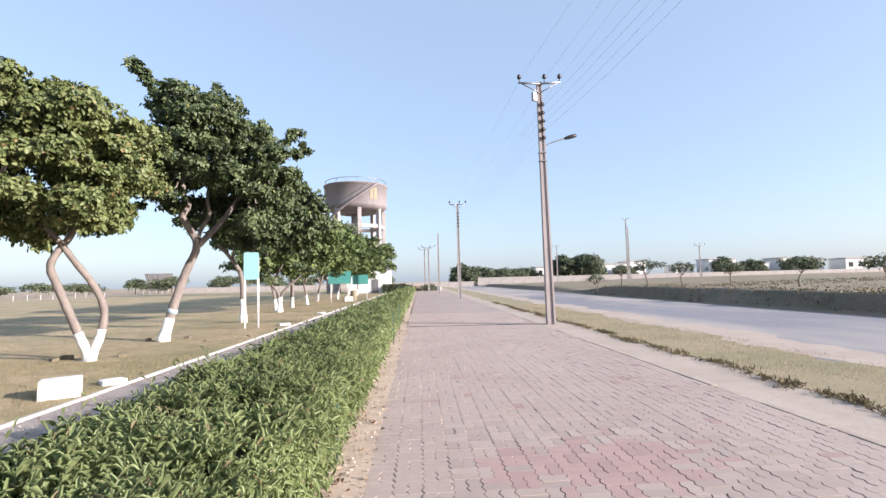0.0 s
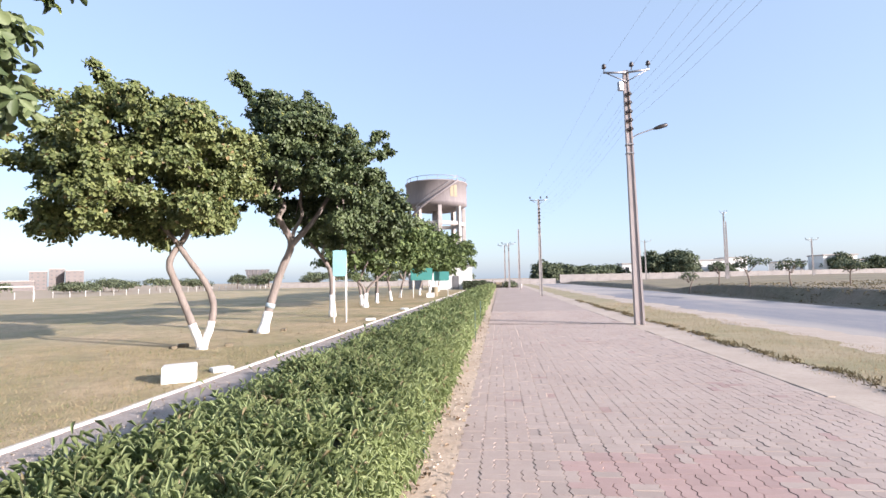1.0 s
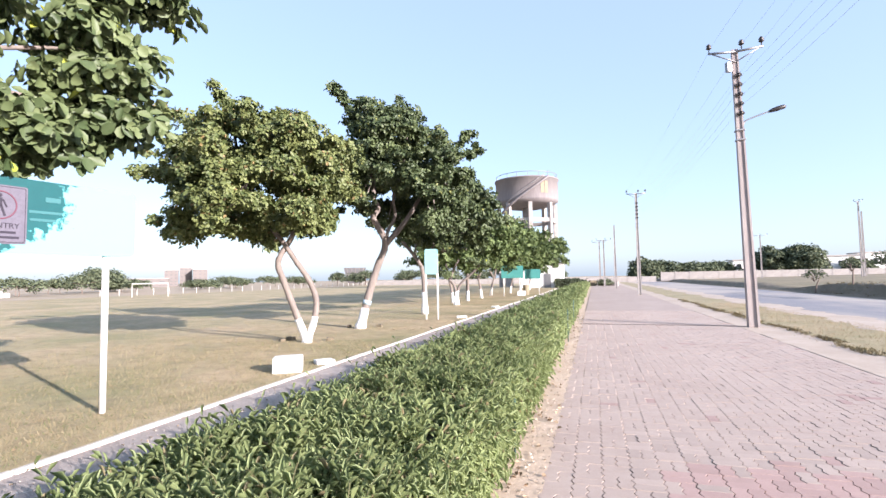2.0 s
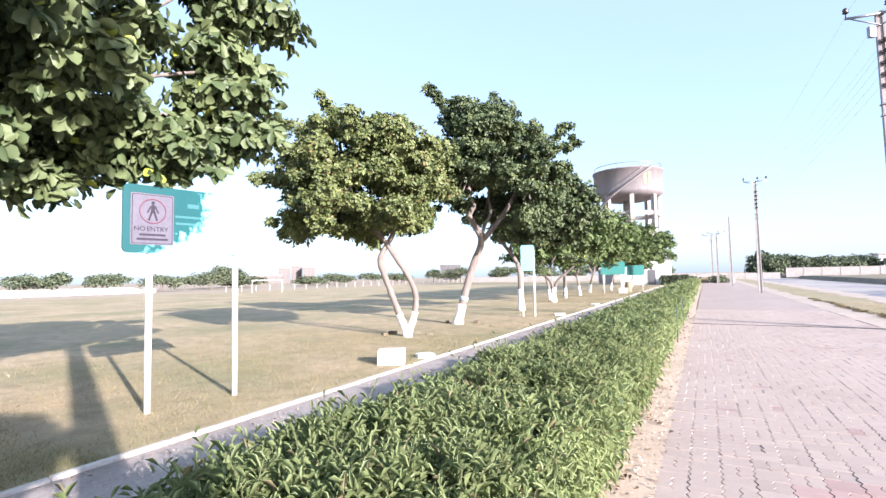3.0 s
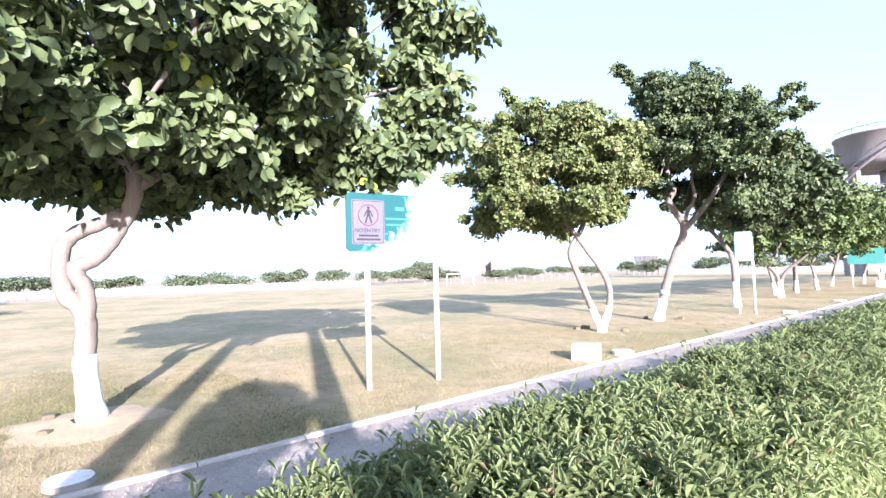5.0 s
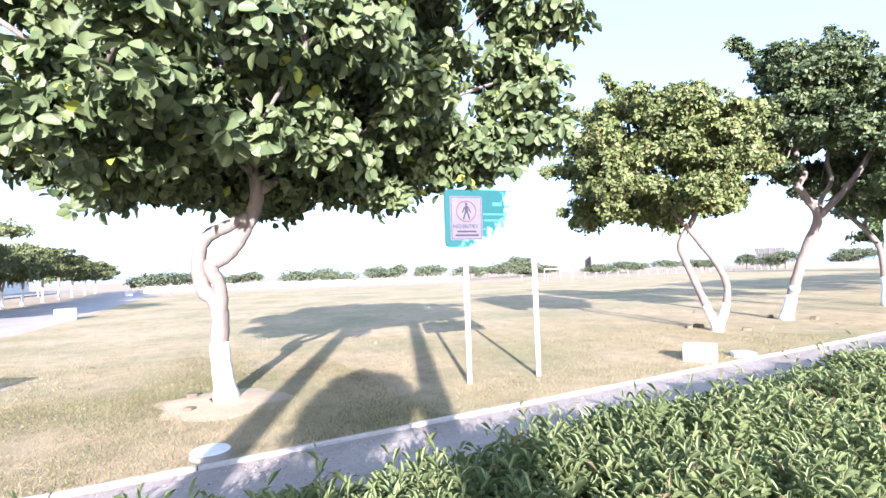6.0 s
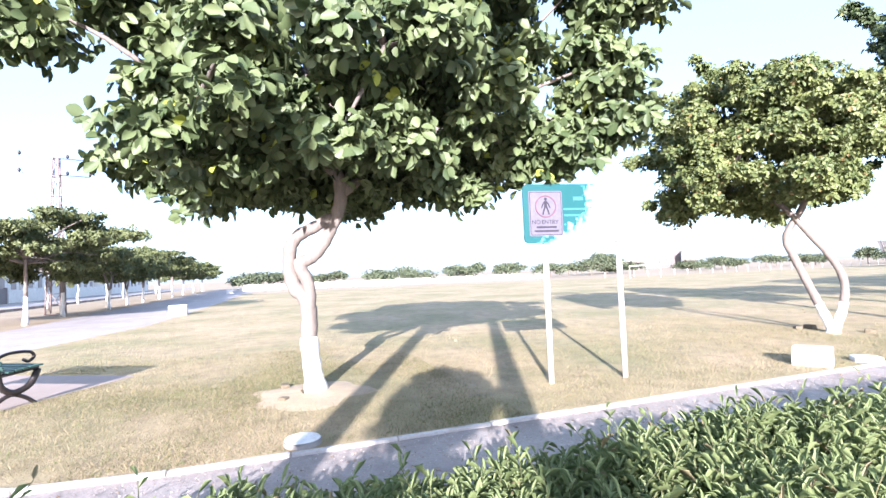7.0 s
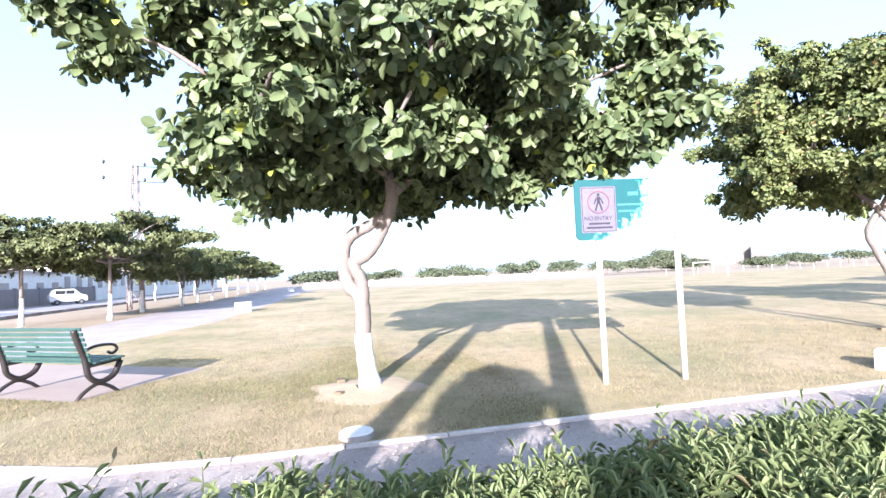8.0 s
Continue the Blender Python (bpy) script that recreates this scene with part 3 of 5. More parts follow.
def tree(name, base, stems, paint, forks, centre, rad, nclump, crad, leaf, mat, bark, seed, label, low=-0.75, cone=0.35, extra=(), share=0.6, bough=0.05, group="", clumps=None, gap=1.3, flat=0.6):
    ob = root(name, *base)
    tagged(ob, label, "tree", group)
    b = Vector((*base, 0))
    bmt, bmp = bmesh.new(), bmesh.new()
    for pts, r0, r1 in stems:
        q, rad_ = stem(pts, r0, r1, flare=1.35 if pts[0][2] < 0.1 else 1.0)
        tube([p - b for p in q], rad_, 10, bmt)
        low_q = [(p, r) for p, r in zip(q, rad_) if p.z <= paint]
        if len(low_q) > 1:
            tube([p - b for p, r in low_q], [r + 0.004 for p, r in low_q], 10, bmp)
    cs = (clumps or crown_centres(nclump, centre, rad, seed, low, cone)) + list(extra)
    rr = random.Random(seed + 1)
    rs = [crad * rr.uniform(0.65, 1.25) * (0.5 if extra and i >= len(cs) - len(extra) else 1) for i, _ in enumerate(cs)]
    if not group:
        part("trunk", bmt, bark, ob)
        for c in cs:
            if rr.random() < share:
                bml = limbs(bmesh.new(), forks, [c], bough, seed, 1.1)
                bmesh.ops.translate(bml, verts=bml.verts, vec=-b)
                part("bough", bml, bark, ob)
    else:
        bml = limbs(bmesh.new(), forks, cs, bough, seed, share)
        bmesh.ops.translate(bml, verts=bml.verts, vec=-b)
        me = bpy.data.meshes.new("limb")
        bml.to_mesh(me)
        bml.free()
        bmt.from_mesh(me)
        bpy.data.meshes.remove(me)
        part("trunk", bmt, bark, ob)
    if len(bmp.verts):
        part("whitewash", bmp, M_WHITE, ob, "white lime paint on the lower trunk")
    else:
        bmp.free()
    P, N, U = rosette_points(cs, rs, leaf, gap, flat)
    lo = leaves("crown", P - np.array(b), N, leaf, leaf * 0.70, mat, ob, fold=0.07, droop=0.22, along=U, blunt=not group)
    lo["kind"] = "stuff"
    return ob


# the big shade tree beside the sign
BASE, SIDE = (-7.29, 0.53), (0.0, 1.0)
CROWN = [(2.62, -0.8, 1.6), (2.92, -1.5, 2.6), (3.2, -1.95, 3.5), (3.7, -2.15, 4.2), (4.1, -2.0, 4.3), (4.6, -1.75, 4.3), (5.1, -2.4, 4.5), (5.6, -2.5, 4.2), (6.2, -1.6, 3.2)]
tree("shade_tree", BASE,
     [([(-7.29, 0.56, -0.05), (-7.29, 0.50, 0.4), (-7.29, 0.47, 0.77), (-7.29, 0.48, 1.09), (-7.30, 0.43, 1.33), (-7.33, 0.29, 1.48), (-7.35, 0.24, 1.68), (-7.34, 0.23, 1.87), (-7.30, 0.25, 2.07), (-7.28, 0.37, 2.22), (-7.27, 0.58, 2.33), (-7.27, 0.84, 2.48)], 0.128, 0.082),
      ([(-7.27, 0.48, 1.12), (-7.25, 0.49, 1.35), (-7.23, 0.46, 1.56), (-7.21, 0.38, 1.72), (-7.20, 0.37, 1.82), (-7.22, 0.47, 1.86), (-7.23, 0.59, 1.95), (-7.25, 0.72, 2.13), (-7.26, 0.82, 2.33), (-7.26, 0.91, 2.53), (-7.25, 0.96, 2.75), (-7.22, 0.95, 3.0), (-7.2, 0.88, 3.3), (-7.2, 0.85, 4.0)], 0.088, 0.10),
      ([(-7.24, 0.95, 2.8), (-7.2, 1.5, 3.2), (-7.0, 2.4, 3.6), (-6.6, 3.4, 3.9)], 0.075, 0.04),
      ([(-7.2, 0.9, 3.1), (-7.1, 0.3, 3.5), (-7.0, -0.9, 3.9)], 0.075, 0.04),
      ([(-7.2, 0.88, 3.3), (-6.7, 1.1, 3.9), (-6.0, 1.4, 4.5)], 0.07, 0.04)],
     0.85, [(-7.2, 0.88, 3.3), (-7.2, 0.85, 4.0), (-6.9, 2.4, 3.6), (-7.0, -0.9, 3.9), (-6.0, 1.4, 4.5)],
     None, None, 0, 0.50, 0.172, M_LEAF, M_BARK, 21, "broad-leaved shade tree with twisted whitewashed trunk on lawn",
     clumps=profile_centres(112, BASE, SIDE, [(z, a - 0.53, b - 0.53) for z, a, b in CROWN], 2.7, 21, 0.50, 0.80, (2.95, -0.3, 0.9), 0.45)
     + [(-6.0, 4.15, 3.65), (-5.9, 4.25, 4.1), (-5.8, 4.35, 4.7), (-6.4, 3.9, 3.5), (-5.7, 4.45, 5.2), (-5.6, 4.75, 4.6), (-5.6, 4.6, 4.2), (-6.6, 3.4, 3.3), (-6.4, 3.3, 4.3), (-6.9, -2.6, 4.6), (-6.7, -2.9, 5.0), (-5.8, 4.75, 3.75), (-5.95, 4.6, 3.62), (-6.2, 4.4, 3.45), (-6.3, 4.0, 3.30), (-6.5, 3.4, 3.12), (-6.0, 3.9, 3.5), (-6.8, 2.7, 2.78), (-6.6, 2.2, 2.95), (-5.5, 4.9, 5.4), (-5.7, 4.2, 5.7)],
     extra=[(-7.3 + 0.25 * math.sin(5 * y), y, z) for y, z in ((-1.5, 3.02), (-0.9, 2.9), (-0.3, 2.84), (0.2, 2.88), (1.5, 2.92), (2.0, 2.9), (2.5, 2.92), (2.9, 3.0))] + [(-6.5, 3.5, 3.08), (-6.2, 4.2, 3.22)], share=0.35, gap=1.22, flat=0.55)
# forked tree
BASE, SIDE = (-7.24, 11.47), (0.842, 0.54)
CROWN = [(2.75, -2.6, -0.1), (3.0, -3.2, 0.6), (3.4, -3.4, 1.0), (3.9, -3.6, 1.3), (4.46, -3.7, 1.5), (5.1, -3.4, 1.4), (5.5, -2.9, 0.9), (5.9, -2.4, 0.4), (6.1, -1.9, -0.6)]
tree("forked_tree", BASE,
     [(beside(BASE, SIDE, [(-0.04, -0.05), (-0.07, 0.15), (-0.20, 0.50), (-0.40, 1.05), (-0.62, 1.65), (-0.75, 2.05), (-0.66, 2.35), (-0.42, 2.75), (-0.28, 3.2), (-0.35, 3.8)]), 0.10, 0.06),
      (beside(BASE, SIDE, [(-0.01, -0.05), (0.04, 0.18), (0.16, 0.55), (0.22, 1.1), (0.02, 1.65), (-0.34, 2.2), (-0.56, 2.55), (-0.80, 2.86), (-1.15, 3.25), (-1.7, 3.7)], -0.06), 0.095, 0.05)],
     0.75, beside(BASE, SIDE, [(-0.35, 3.8), (-1.7, 3.7)]),
     None, None, 0, 0.44, 0.105, M_LEAF_YOUNG, M_BARK, 34, "forked young tree with crossing whitewashed stems on lawn",
     clumps=profile_centres(100, BASE, SIDE, CROWN, 2.2, 34, 0.42, 0.68, core=0.8) + beside(BASE, SIDE, [(-3.1, 3.2), (-2.5, 3.05), (-1.8, 3.0), (-1.1, 2.95), (0.2, 3.15), (-2.9, 2.95)]), extra=beside(BASE, SIDE, [(-2.35, 6.75), (-2.2, 6.5), (-2.0, 6.25), (-1.75, 6.05), (-3.5, 6.0), (-3.2, 5.9), (-2.9, 5.75), (-0.2, 6.05), (-0.6, 6.1), (-3.9, 4.9), (-3.95, 4.4), (-3.6, 3.2), (-3.3, 2.95), (-1.2, 2.75), (-0.9, 2.6)]), gap=1.3, flat=0.6, share=0.45, bough=0.035)
# tall leaning tree
BASE, SIDE = (-7.52, 15.0), (0.892, 0.453)
CROWN = [(3.0, 0.3, 2.8), (3.5, -0.2, 3.5), (4.1, -0.5, 4.0), (4.6, -0.7, 4.3), (5.4, -0.8, 4.0), (6.0, -0.5, 3.5), (6.5, -0.4, 2.9), (6.9, -0.4, 2.3), (7.3, -0.4, 1.9), (7.7, -0.3, 1.2)]
leaner = tree("leaning_tree", BASE,
     [(beside(BASE, SIDE, [(0.02, -0.05), (0.16, 0.5), (0.36, 1.25), (0.62, 2.05), (0.90, 2.82), (0.66, 3.4), (0.50, 3.72), (0.66, 4.05), (0.50, 4.5), (0.60, 5.4)]), 0.15, 0.07),
      (beside(BASE, SIDE, [(0.86, 2.75), (1.33, 3.28), (1.70, 3.76), (2.10, 4.42), (2.55, 5.1)]), 0.105, 0.05),
      (beside(BASE, SIDE, [(0.95, 2.9), (1.0, 3.3), (1.25, 3.8), (1.2, 4.5), (1.5, 5.4)], 0.15), 0.07, 0.04)],
     0.80, beside(BASE, SIDE, [(0.60, 5.4), (2.55, 5.1), (1.5, 5.4)]),
     None, None, 0, 0.50, 0.115, M_LEAF_DARK, M_BARK, 47, "tall leaning tree with whitewashed trunk and dark crown",
     clumps=profile_centres(98, BASE, SIDE, CROWN, 2.5, 47, 0.48, 0.72, (4.7, 0.2, 2.1), 0.5), extra=beside(BASE, SIDE, [(-0.80, 8.25), (-0.62, 8.0), (-0.45, 7.75), (-0.3, 7.5), (1.4, 7.9), (2.1, 7.35), (3.9, 6.75), (3.7, 6.55), (3.5, 6.35), (4.15, 6.4), (4.2, 6.15), (3.9, 6.0), (-0.8, 4.4), (-0.6, 4.0), (2.8, 6.9)]), gap=1.35, flat=0.55, share=0.5, bough=0.045)
# dark tree behind the far sign
BASE, SIDE = (-7.7, 21.4), (0.94, 0.342)
tree("dark_tree", BASE,
     [(beside(BASE, SIDE, [(0.25, -0.05), (0.24, 1.0), (0.17, 2.0), (-0.19, 2.68), (-0.69, 3.33), (-0.95, 3.9)]), 0.13, 0.05), (beside(BASE, SIDE, [(0.20, 1.6), (0.30, 2.1), (0.54, 2.8), (0.85, 3.6)]), 0.09, 0.05), (beside(BASE, SIDE, [(-0.1, 2.5), (-0.15, 3.0), (0.0, 3.6)]), 0.05, 0.03)],
     1.0, beside(BASE, SIDE, [(-0.95, 3.9), (0.85, 3.6)]), (-6.3, 21.8, 4.45), (2.5, 3.0, 1.65), 52, 0.58, 0.18, M_LEAF_DARK, M_BARK, 58, "dark tree with whitewashed trunk behind the teal sign", low=-0.8, gap=1.5)


def row_tree(name, x, y, h, r, seed, mat, bark, lean=0.2, n=48, leaf=0.26, clump=0.85, paint=0.8, group="trees beside the hedge", label="leafy park tree with whitewashed trunk", gap=1.8, mid=0.68, tall=0.33, flat=0.6):
    rr = random.Random(seed)
    lx, ly = rr.uniform(-lean, lean), rr.uniform(-lean, lean)
    t = (x + lx * 2, y + ly * 2, h * 0.5)
    return tree(name, (x, y), [([(x, y, -0.05), (x + lx * 0.5, y, h * 0.15), (x + lx * 1.4, y + ly, h * 0.3), t], 0.095, 0.065), ([(x + lx, y + ly * 0.6, h * 0.24), (x - lx, y - ly, h * 0.42), (x - lx * 3, y - ly * 3, h * 0.55)], 0.08, 0.05)],
                paint, [t, (x - lx * 3, y - ly * 3, h * 0.55)], (x + lx, y + ly, h * mid), (r, r, h * tall), n, clump, leaf, mat, bark, seed, label, low=-0.9, cone=0.25, group=group, gap=gap, flat=flat)


for i, (x, y, h, r) in enumerate([(-8.8, 31.0, 6.2, 3.4), (-8.6, 34.0, 6.4, 3.8), (-8.5, 38.1, 6.6, 4.2), (-9.0, 44.0, 6.6, 4.4), (-8.2, 50.0, 6.6, 4.6), (-8.2, 57.0, 6.6, 4.6), (-8.0, 64.0, 6.6, 4.6)]):
    row_tree("park_tree", x, y, h, r, 100 + i, M_LEAF_PARK, M_BARK, 0.35, n=48, leaf=0.205, clump=0.8, gap=1.75)
for i, (x, y, h, r) in enumerate([(-26.0, -13.4, 5.3, 3.9), (-26.9, -10.2, 5.7, 3.8), (-33.0, -10.8, 5.3, 3.6), (-39.5, -10.3, 5.4, 3.6), (-45.5, -10.6, 5.2, 3.5), (-51.3, -10.7, 6.2, 3.6), (-59, -10.8, 5.6, 3.7), (-67, -10.9, 5.8, 3.8), (-76, -11.0, 5.6, 3.8), (-86, -11.0, 5.8, 4.0), (-97, -11.0, 5.8, 4.0)]):
    row_tree("street_tree", x, y, h * (0.83 if x < -30 else 0.96), r, 200 + i, M_LEAF_ROW, M_BARK, 0.12, n=44, leaf=0.165 if i < 3 else 0.215, clump=0.82, flat=0.36, paint=1.4, gap=2.0 if i < 3 else 2.3, mid=0.70, tall=0.25, group="trees along the footway", label="dense flat-crowned street tree with whitewashed trunk")

# ---- signs ----


def lettering(name, text, size, m, mat, parent):
    cu = bpy.data.curves.new(name, "FONT")
    cu.body, cu.size, cu.align_x, cu.align_y, cu.extrude = text, size, "CENTER", "CENTER", 0.002
    tmp = bpy.data.objects.new(name, cu)
    scene.collection.objects.link(tmp)
    bpy.context.view_layer.update()
    me = bpy.data.meshes.new_from_object(tmp.evaluated_get(bpy.context.evaluated_depsgraph_get()))
    bpy.data.objects.remove(tmp)
    me.materials.clear()
    me.materials.append(mat)
    ob = new(name, me)
    ob.parent = parent
    ob.matrix_basis = m
    return ob


def plate(w, h, t, r, n=6):
    """An upright plate in the xz plane with round corners, its face towards -y."""
    bmq = bmesh.new()
    pts = []
    for cx, cz, a0 in ((w / 2 - r, h / 2 - r, 0), (-w / 2 + r, h / 2 - r, 90), (-w / 2 + r, -h / 2 + r, 180), (w / 2 - r, -h / 2 + r, 270)):
        for k in range(n + 1):
            a = radians(a0 + 90 * k / n)
            pts.append((cx + r * math.cos(a), cz + r * math.sin(a)))
    fr = [bmq.verts.new((x, -t / 2, z)) for x, z in pts]
    bk = [bmq.verts.new((x, t / 2, z)) for x, z in pts]
    bmq.faces.new(fr)
    bmq.faces.new(bk[::-1])
    for k in range(len(pts)):
        j = (k + 1) % len(pts)
        bmq.faces.new((fr[j], fr[k], bk[k], bk[j]))
    bmesh.ops.recalc_face_normals(bmq, faces=bmq.faces)
    return bmq


def park_sign(x, y, rz, w, h, bottom, board, gap, label, post_r=0.04):
    """A board on two white pipe posts; its face looks along local -y."""
    ob = root("park_sign", x, y, 0, rz)
    tagged(ob, label, "sign", "park signs")
    for sx in (-gap / 2, gap / 2):
        p = part("post", tube([(sx, 0.05, -0.05), (sx, 0.05, bottom + h * 0.8)], post_r, 12), M_WHITE, ob, "white-painted pipe post")
        part("post_cap", tube([(sx, 0.05, bottom + h * 0.8), (sx, 0.05, bottom + h * 0.8 + 0.012)], post_r + 0.004, 12), M_STEEL, p)
    bd = part("board", plate(w, h, 0.03, 0.07), board, ob, "teal sign board with rounded corners")
    bd.location = (0, 0, bottom + h / 2)
    return ob, bd


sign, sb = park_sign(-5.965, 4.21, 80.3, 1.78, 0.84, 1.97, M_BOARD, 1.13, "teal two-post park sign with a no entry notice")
nb = part("notice", plate(0.50, 0.64, 0.006, 0.02), M_NOTICE, sb, "pale mauve notice with dark print")
nb.location = (-0.56, -0.019, 0.0)
bm = plate(0.47, 0.61, 0.004, 0.02)
fr = part("notice_border", bm, M_INK, nb)
fr.location = (0, -0.0032, 0)
bm = plate(0.455, 0.595, 0.004, 0.015)
fr = part("notice_face", bm, M_NOTICE, nb)
fr.location = (0, -0.0052, 0)
ring = tube([(0.15 * math.cos(a), 0, 0.15 * math.sin(a)) for a in [2 * math.pi * k / 28 for k in range(29)]], 0.008, 6, caps=False)
ro = part("ring", ring, M_RING, nb)
ro.location = (0, -0.009, 0.10)
# walking figure pictogram as plain bars
bm = bmesh.new()
bmesh.ops.create_icosphere(bm, subdivisions=2, radius=0.022, matrix=Matrix.Translation((0, 0, 0.205)) @ Matrix.Diagonal((1, 0.2, 1, 1)))
for c, ln, wd, a in (((0, 0, 0.13), 0.10, 0.045, 0), ((-0.03, 0, 0.04), 0.12, 0.022, 18), ((0.03, 0, 0.04), 0.12, 0.022, -18), ((-0.045, 0, 0.12), 0.09, 0.016, 25), ((0.045, 0, 0.12), 0.09, 0.016, -25)):
    box(bm, (0, 0, 0), (1, 1, 1), m=Matrix.Translation(c) @ pose(0, 0, 0, 0, a, 0) @ Matrix.Diagonal((wd, 0.004, ln, 1)))
pc = part("pictogram", bm, M_INK, nb)
pc.location = (0, -0.0095, 0)
lettering("notice_word", "NO", 0.082, pose(-0.15, -0.011, -0.125, 90, 0, 0), M_INK, nb)
lettering("notice_word", "ENTRY", 0.082, pose(0.055, -0.011, -0.125, 90, 0, 0), M_INK, nb)
for k, wd in enumerate((0.30, 0.36)):
    bb = part("text_bar", solid((0, 0, 0), (wd, 0.003, 0.026)), M_INK, nb)
    bb.location = (0, -0.009, -0.195 - 0.055 * k)
for k, (cx, cz, wd, hh) in enumerate(((-0.06, 0.21, 0.15, 0.055), (-0.13, 0.06, 0.32, 0.028), (-0.15, -0.03, 0.26, 0.028))):
    bb = part("text_bar", solid((0, 0, 0), (wd, 0.003, hh)), M_TEAL_PALE, sb, "faded pale lettering bar")
    bb.location = (cx, -0.017, cz)

park_sign(-6.1, 18.45, 18, 0.52, 1.0, 1.79, M_CYAN, 0.46, "pale teal upright park sign on two white posts")
park_sign(-6.75, 42.5, 6, 1.9, 1.05, 1.55, M_TEAL_MID, 1.5, "teal two-post park sign further along the lawn")
park_sign(-5.6, 47.5, 6, 1.5, 0.9, 1.45, M_TEAL_MID, 1.2, "small teal two-post park sign near the pump house")

# ---- blocks and stones on the lawn ----


def worn_block(name, x, y, s, rz, label, mat=M_WHITE, seed=1):
    bmk = solid((0, 0, s[2] / 2 - 0.03), (s[0], s[1], s[2] + 0.06), bevel=0.03)
    bmesh.ops.subdivide_edges(bmk, edges=bmk.edges[:], cuts=2, use_grid_fill=True)
    for v in bmk.verts:
        v.co += Vector([noise.noise(v.co * 7 + Vector((seed, k * 9, 0))) * 0.012 for k in range(3)])
    ob = part(name, bmk, mat)
    ob.matrix_basis = pose(x, y, 0, 0, 0, rz)
    return tagged(ob, label, "block")


worn_block("marker_block", -5.25, 7.72, (0.50, 0.36, 0.27), 30, "whitewashed concrete block lying on the dry lawn", seed=3)
worn_block("flat_stone", -5.05, 8.62, (0.36, 0.26, 0.08), 48, "flat whitewashed stone lying beside the kerb", seed=8)
worn_block("footway_block", -27.8, -4.3, (0.8, 0.8, 0.5), 5, "white concrete block beside the footway", seed=5)
worn_block("footway_block", -69.0, -4.6, (0.8, 0.8, 0.5), 5, "white concrete block beside the footway", seed=6)
worn_block("flat_stone", -5.2, 19.6, (0.4, 0.3, 0.08), 20, "flat whitewashed stone lying beside the kerb", seed=9)
bm = bmesh.new()
bmesh.ops.create_cone(bm, cap_ends=True, segments=32, radius1=0.19, radius2=0.175, depth=0.17, matrix=Matrix.Translation((0, 0, 0.035)))
bmesh.ops.bevel(bm, geom=[e for e in bm.edges if abs(e.verts[0].co.z - e.verts[1].co.z) < 1e-4], offset=0.012, segments=2, affect="EDGES")
stub = part("concrete_stub", bm, M_CONC)
stub.matrix_basis = pose(-5.08, 0.22, -0.07)
tagged(stub, "round concrete stub with a whitewashed top by the kerb", "stub")
bm = bmesh.new()
bmesh.ops.create_cone(bm, cap_ends=True, segments=32, radius1=0.172, radius2=0.165, depth=0.008, matrix=Matrix.Translation((0, 0, 0.125)))
part("painted_top", bm, M_WHITE, stub, "whitewashed top")

# ---- bench ----


def park_bench(x, y, rz, label):
    """Slatted bench 1.5 m long on two cast iron ends; it faces local -y."""
    ob = root("park_bench", x, y, 0, rz)
    tagged(ob, label, "bench")
    for sx in (-0.80, 0.80):
        bmb = bmesh.new()
        tube(curve_pts([(sx, 0.34, 0.93), (sx, 0.30, 0.80), (sx, 0.20, 0.55), (sx, 0.17, 0.42), (sx, 0.13, 0.28), (sx, -0.02, 0.185), (sx, -0.22, 0.25), (sx, -0.32, 0.43)], 4), 0.040, 8, bmb)
        tube([(sx, 0.19, 0.42), (sx, -0.32, 0.45)], 0.026, 8, bmb)
        end = part("end_frame", bmb, M_IRON, ob, "black cast iron end frame")
        part("armrest", tube(curve_pts([(sx, 0.22, 0.62), (sx, 0.05, 0.68), (sx, -0.20, 0.67), (sx, -0.27, 0.60), (sx, -0.20, 0.545), (sx, -0.13, 0.58)], 4), 0.02, 8), M_IRON, end)
        part("foot", tube(curve_pts([(sx, 0.30, 0.0), (sx, 0.20, 0.09), (sx, 0.01, 0.165), (sx, -0.17, 0.09), (sx, -0.28, 0.0)], 4), 0.026, 8), M_IRON, end)
    for k in range(7):
        z = 0.515 + k * 0.070
        m = Matrix.Translation((0, 0.19 + k * 0.023 - 0.025, z)) @ pose(0, 0, 0, -17, 0, 0)
        sl = part("back_slat", box(bmesh.new(), (0, 0, 0), (1.76, 0.024, 0.046), bevel=0.006), M_SLAT, ob, "green-painted slat")
        sl.matrix_basis = m
    for k in range(5):
        sl = part("seat_slat", box(bmesh.new(), (0, 0, 0), (1.76, 0.075, 0.026), bevel=0.006), M_SLAT, ob, "green-painted slat")
        sl.matrix_basis = Matrix.Translation((0, -0.29 + k * 0.09, 0.485 - k * 0.006))
    ob.scale = (1.08, 1.08, 1.08)
    return ob


park_bench(-8.78, -4.08, 239, "green slatted bench with black cast iron ends")

# ---- poles ----


def insulator(x, y, z, parent):
    bmi = bmesh.new()
    tube([(x, y, z), (x, y, z + 0.12)], 0.015, 6, bmi)
    tube([(x, y, z + 0.12), (x, y, z + 0.15), (x, y, z + 0.19), (x, y, z + 0.22), (x, y, z + 0.28)], [0.05, 0.085, 0.05, 0.075, 0.03], 10, bmi)
    part("insulator", bmi, M_IRON, parent, "dark porcelain insulator")


